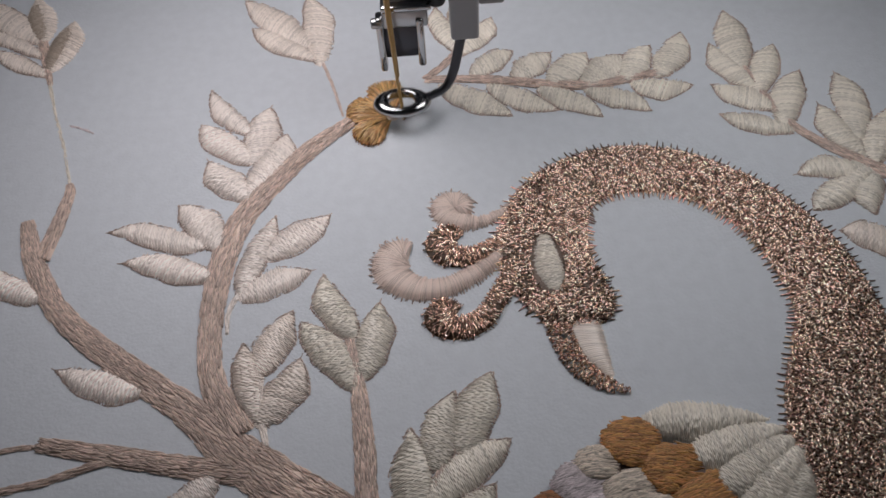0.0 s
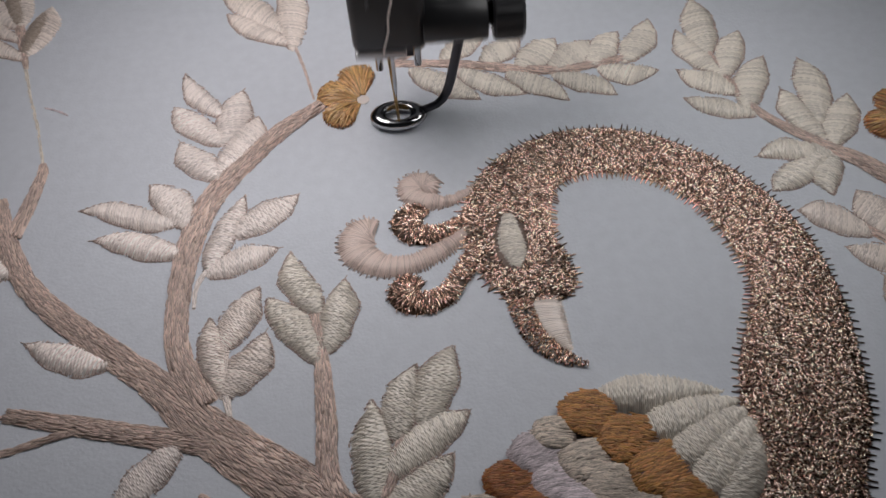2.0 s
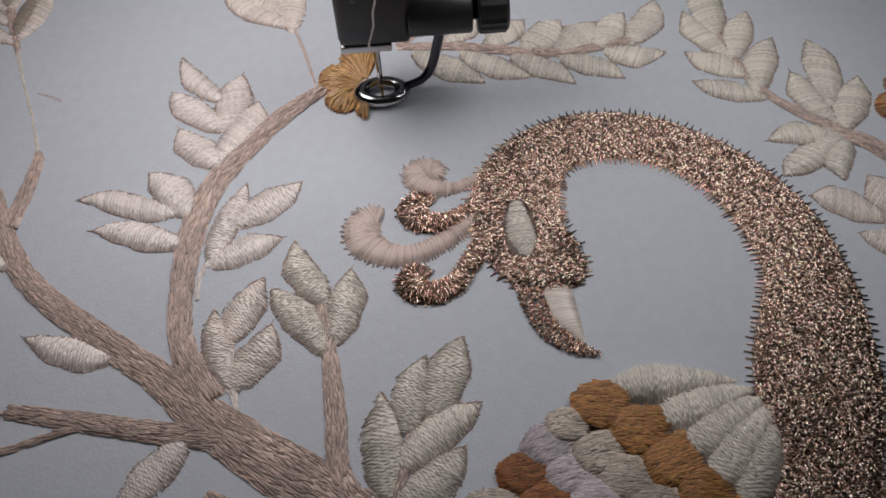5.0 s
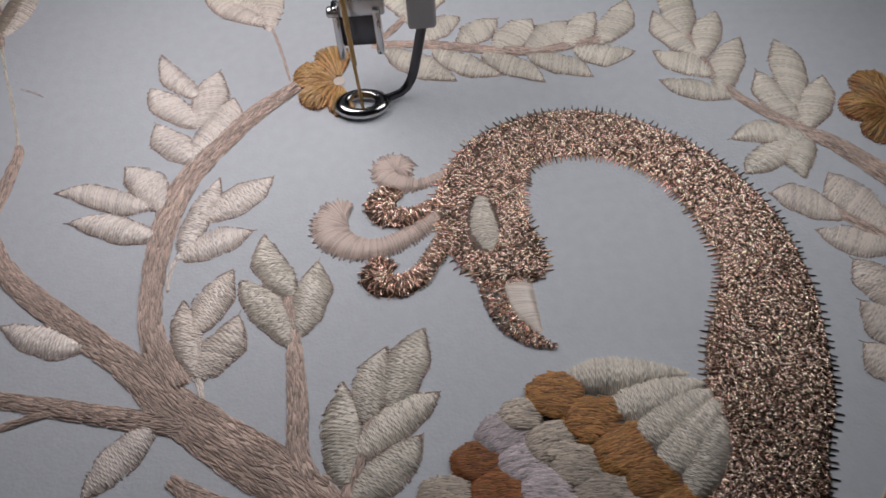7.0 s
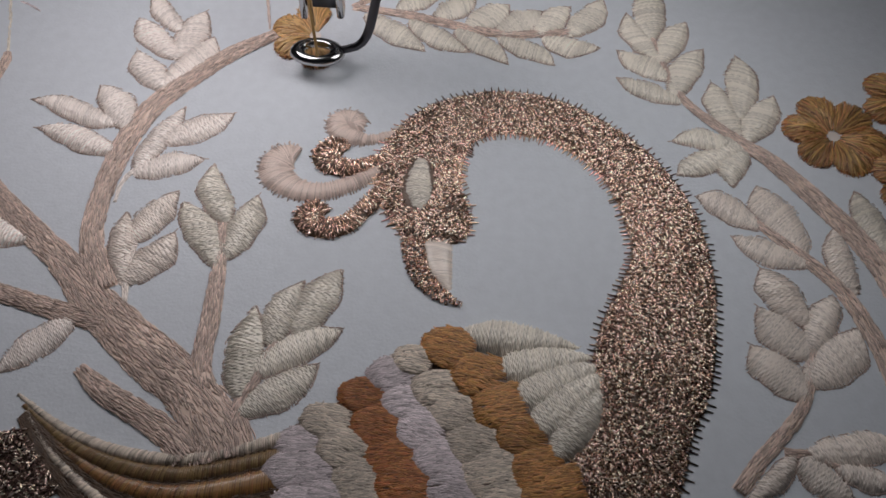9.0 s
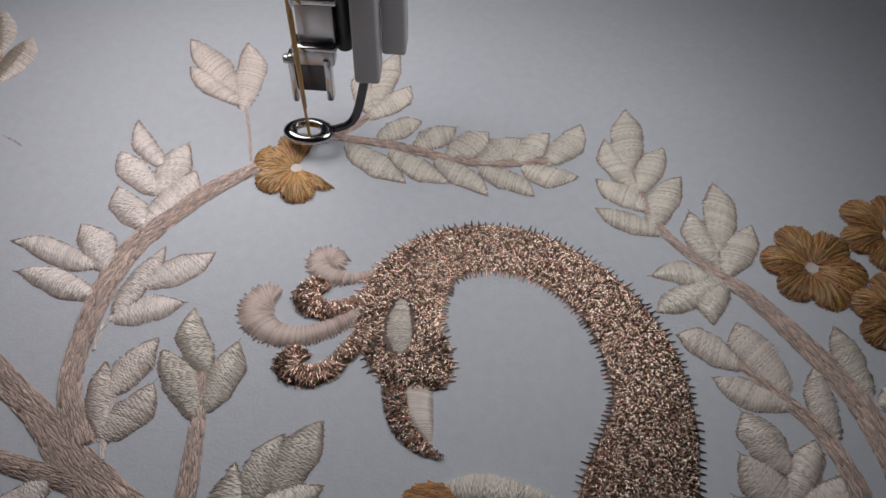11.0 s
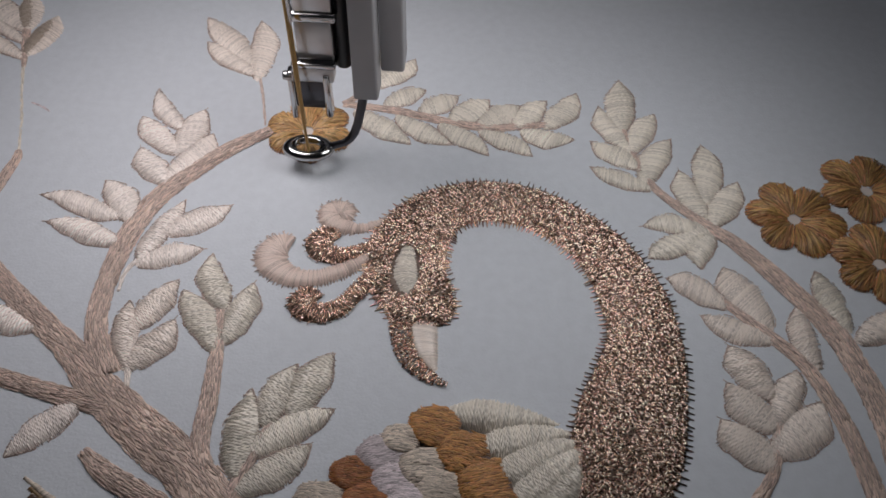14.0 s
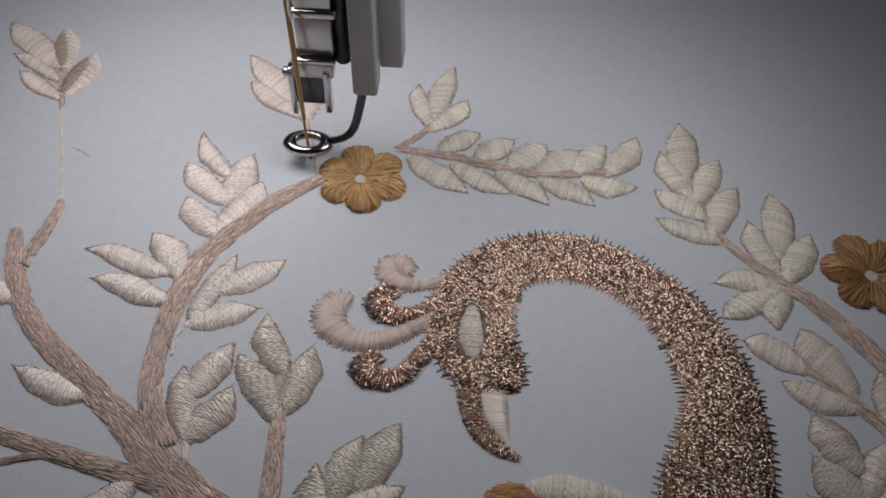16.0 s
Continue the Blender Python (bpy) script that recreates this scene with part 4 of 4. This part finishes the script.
    part("plate_bracket", box(-1.0, 8.0, 9.6, 12.0, 30, 151, 0.5), GREY, head, "grey painted plate")
    # needle bar: all of it goes up and down together
    bar = part("needle_bar", turned([(0.01, 25), (2.1, 25), (2.2, 25.3), (2.2, 105), (0.01, 105)], "z", 24, (0, 0, 0)), STEEL, head, "steel needle bar")
    clamp = part("needle_clamp", box(-7.0, 7.2, -5.0, 3.4, 9.4, 28.6, 1.4), BLACK, bar, "black needle clamp block")
    part("clamp_post", box(-4.8, -0.2, -3.4, 3.4, 28.4, 100, 0.8), BLACK, bar, "dark upper slide of the needle clamp")
    part("clamp_slot", box(-3.6, -2.6, -5.2, -4.6, 20.5, 28.9, 0.2), BLACK, bar)
    part("clamp_lip", box(-6.8, 3.2, -4.6, 2.6, 7.6, 9.4, 0.3), STEEL, bar, "bright steel lip under the clamp")
    part("clamp_arm", turned([(0.01, 6.6), (4.7, 6.6), (4.9, 6.9), (4.9, 18.6), (4.6, 19.0), (2.4, 19.2), (2.4, 20.2), (0.01, 20.2)], "x", 32, (0, -0.8, 14.0)), BLACK, bar, "black round clamp arm")
    knob = bmesh.new()
    rim = 36
    rings = []
    for r, h in ((0.01, 20.0), (4.6, 20.0), (5.3, 20.5), (5.3, 25.4), (4.6, 26.0), (0.01, 26.0)):
        rings.append([knob.verts.new((h, -0.8 + (r - (0.22 if k % 2 and r > 5 else 0)) * math.cos(2 * math.pi * k / rim), 14.0 + (r - (0.22 if k % 2 and r > 5 else 0)) * math.sin(2 * math.pi * k / rim))) for k in range(rim)])
    for r, s in zip(rings, rings[1:]):
        for k in range(rim):
            knob.faces.new((r[k], s[k], s[(k + 1) % rim], r[(k + 1) % rim]))
    bmesh.ops.recalc_face_normals(knob, faces=knob.faces)
    flat(part("clamp_screw", knob, BLACK, bar, "black knurled clamp screw"))
    part("needle", turned([(0.01, -7.5), (0.25, -6.2), (0.45, -4), (0.5, 6), (0.85, 7), (0.85, 12), (0.01, 12)], "z", 16), CHROME, bar, "shining steel needle")
    part("loose_thread", tube([(-1.2, -5.3, 9.6), (-1.0, -5.6, 11.2), (-0.5, -5.8, 13.0), (0.2, -5.7, 15.5), (0.3, -5.8, 18.5), (1.2, -5.8, 22.0), (1.6, -5.6, 26.0), (2.1, -5.4, 29.5)], 0.2, 6), IVORY, bar, "pale thread across the clamp")
    # thread that runs down to the needle's eye
    part("needle_thread", tube([(-1.6, 2.2, 62), (-1.4, 2.0, 44), (-1.0, 1.4, 26), (-0.5, 0.8, 12), (-0.1, 0.1, 4.0), (0, 0, 0.2)], 0.36, 8), NEEDLE_THREAD, head, "taut gold sewing thread")
    part("needle_thread", tube([(-0.7, 2.4, 62), (-0.7, 2.1, 44), (-0.5, 1.5, 26), (-0.2, 0.9, 12)], 0.3, 8), NEEDLE_THREAD, head, "taut gold sewing thread")
    return head, foot, bar


machine, presser_foot, needle_bar = make_machine()


# ---- what moves ----
STROKE = 43.0
# height of the needle bar every tenth of a second, 0 lowest to 9 highest
NEEDLE = ("91909091973999999991299269912999909909989"
          "19919191919191919191915949998959593929191"
          "91919191919295986951919191919191919191919"
          "11001123459999326999998666799999941469")
CLOTH_ROWS = [
    (0, 17.2, -18.1), (0.1, 17.6, -18.4), (0.2, 10.4, -15.8), (0.3, 10.6, -15.9), (0.4, 18.4, -18.1), (0.5, 17.8, -19.6), (0.6, 11.8, -16.3), (0.7, 11.6, -16.9),
    (0.8, 18.2, -19.2), (0.9, 17.8, -19.4), (1, 16.4, -19.8), (1.1, 15.2, -18.7), (1.2, 15.5, -19.1), (1.3, 16.1, -19.5), (1.4, 16.4, -18.6), (1.5, 16.0, -17.7),
    (1.6, 15.4, -16.5), (1.7, 15.7, -16.5), (1.8, 15.3, -17.0), (1.9, 15.6, -17.7), (2, 11.8, -12.2), (2.1, 17.0, -15.8), (2.2, 16.3, -13.9), (2.3, 15.9, -12.8),
    (2.4, 15.7, -9.6), (2.5, 18.4, -13.2), (2.6, 17.6, -13.1), (2.7, 16.7, -12.0), (2.8, 15.1, -11.8), (2.9, 13.8, -12.6), (3, 14.2, -13.4), (3.1, 15.8, -14.9),
    (3.2, 16.5, -15.6), (3.3, 18.1, -17.3), (3.4, 12.8, -15.0), (3.5, 16.1, -15.4), (3.6, 16.7, -17.6), (3.7, 10.0, -13.7), (3.8, 9.9, -14.0), (3.9, 15.1, -17.4),
    (4, 11.7, -13.8), (4.1, 9.5, -13.0), (4.2, 17.0, -16.8), (6.3, 13.7, -11.6), (6.4, 19.9, -17.7), (6.5, 19.4, -18.2), (6.6, 15.7, -10.1), (6.7, 15.6, -10.1),
    (6.8, 19.4, -17.9), (6.9, 19.0, -17.9), (7, 14.3, -10.5), (7.1, 14.9, -10.6), (7.2, 19.4, -18.5), (7.3, 19.1, -19.3), (7.4, 15.3, -9.5), (7.5, 14.4, -9.8),
    (7.6, 16.4, -17.2), (7.7, 15.6, -17.5), (7.8, 12.2, -9.6), (7.9, 12.7, -9.7), (8, 17.8, -15.4), (8.1, 18.3, -15.0), (8.2, 16.1, -6.8), (8.3, 15.1, -7.0),
    (8.4, 17.2, -13.6), (8.5, 17.1, -15.0), (8.6, 15.3, -7.0), (8.7, 15.4, -7.6), (8.8, 17.6, -14.4), (8.9, 17.7, -15.6), (9, 16.8, -8.6), (9.1, 17.0, -8.7),
    (9.2, 18.1, -14.4), (9.3, 18.2, -14.9), (9.4, 17.9, -8.3), (9.5, 17.7, -9.4), (9.6, 18.3, -14.6), (9.7, 17.8, -14.3), (9.8, 17.1, -13.7), (9.9, 16.8, -12.9),
    (10, 16.5, -14.1), (10.1, 16.8, -14.8), (10.2, 17.3, -17.1), (12.3, 13.6, -29.3), (12.4, 11.6, -27.4), (12.5, 11.9, -25.1), (12.6, 9.6, -23.8), (12.7, 8.7, -21.0),
    (12.8, 9.5, -18.0), (12.9, 12.1, -16.3), (13, 12.5, -12.9), (13.1, 14.9, -10.4), (13.2, 17.7, -10.3), (13.3, 18.1, -9.8), (13.4, 16.6, -9.0), (13.5, 16.6, -9.3),
    (13.6, 17.1, -10.1), (13.7, 16.5, -9.5), (13.8, 17.0, -9.2), (13.9, 18.0, -8.4), (14, 17.1, -8.3), (14.1, 18.9, -7.5), (14.2, 21.9, -7.5), (14.3, 24.2, -9.1),
    (14.4, 24.5, -11.3), (14.5, 26.4, -13.8), (14.6, 28.7, -15.4), (14.7, 28.9, -18.0), (14.8, 27.2, -20.0), (14.9, 26.3, -21.9), (15, 25.7, -22.1), (15.1, 25.3, -21.0),
    (15.2, 25.1, -21.8), (15.3, 25.8, -23.2), (15.4, 28.5, -22.6), (15.5, 30.2, -23.6), (15.6, 31.8, -23.6), (15.7, 31.0, -23.4), (15.8, 29.6, -23.0), (15.9, 31.2, -24.3),
    (16, 32.6, -25.0)]
# the foot stays down through these tenths although the bar is up
DWELL = {18, 64, 65, 66, 67, 68, 69, 70, 71, 72, 73, 74, 97, 98}


def needle_rows():
    return [(i / 10, int(c) / 9) for i, c in enumerate(NEEDLE)]


def motions():
    walk(cloth, [(t, pose(x * MM, y * MM, 0)) for t, x, y in CLOTH_ROWS])
    # the foot hops as the needle rises: up is 1 at the top, 0 on the cloth
    walk(needle_bar, [(t, pose(0, 0, (4.4 + STROKE * up) * MM)) for t, up in needle_rows()])
    walk(presser_foot, [(t, pose(0, 0, (0.9 + (0 if round(t * 10) in DWELL else 3.7 * max(0, up - 0.6) / 0.4)) * MM)) for t, up in needle_rows()])
    for petal, t in sewn:
        walk(petal, [(0, pose(0, 0, -4 * MM)), (max(t - 0.2, 0.1), pose(0, 0, -4 * MM)), (t, pose(0, 0, 0)), (16, pose(0, 0, 0))])


motions()
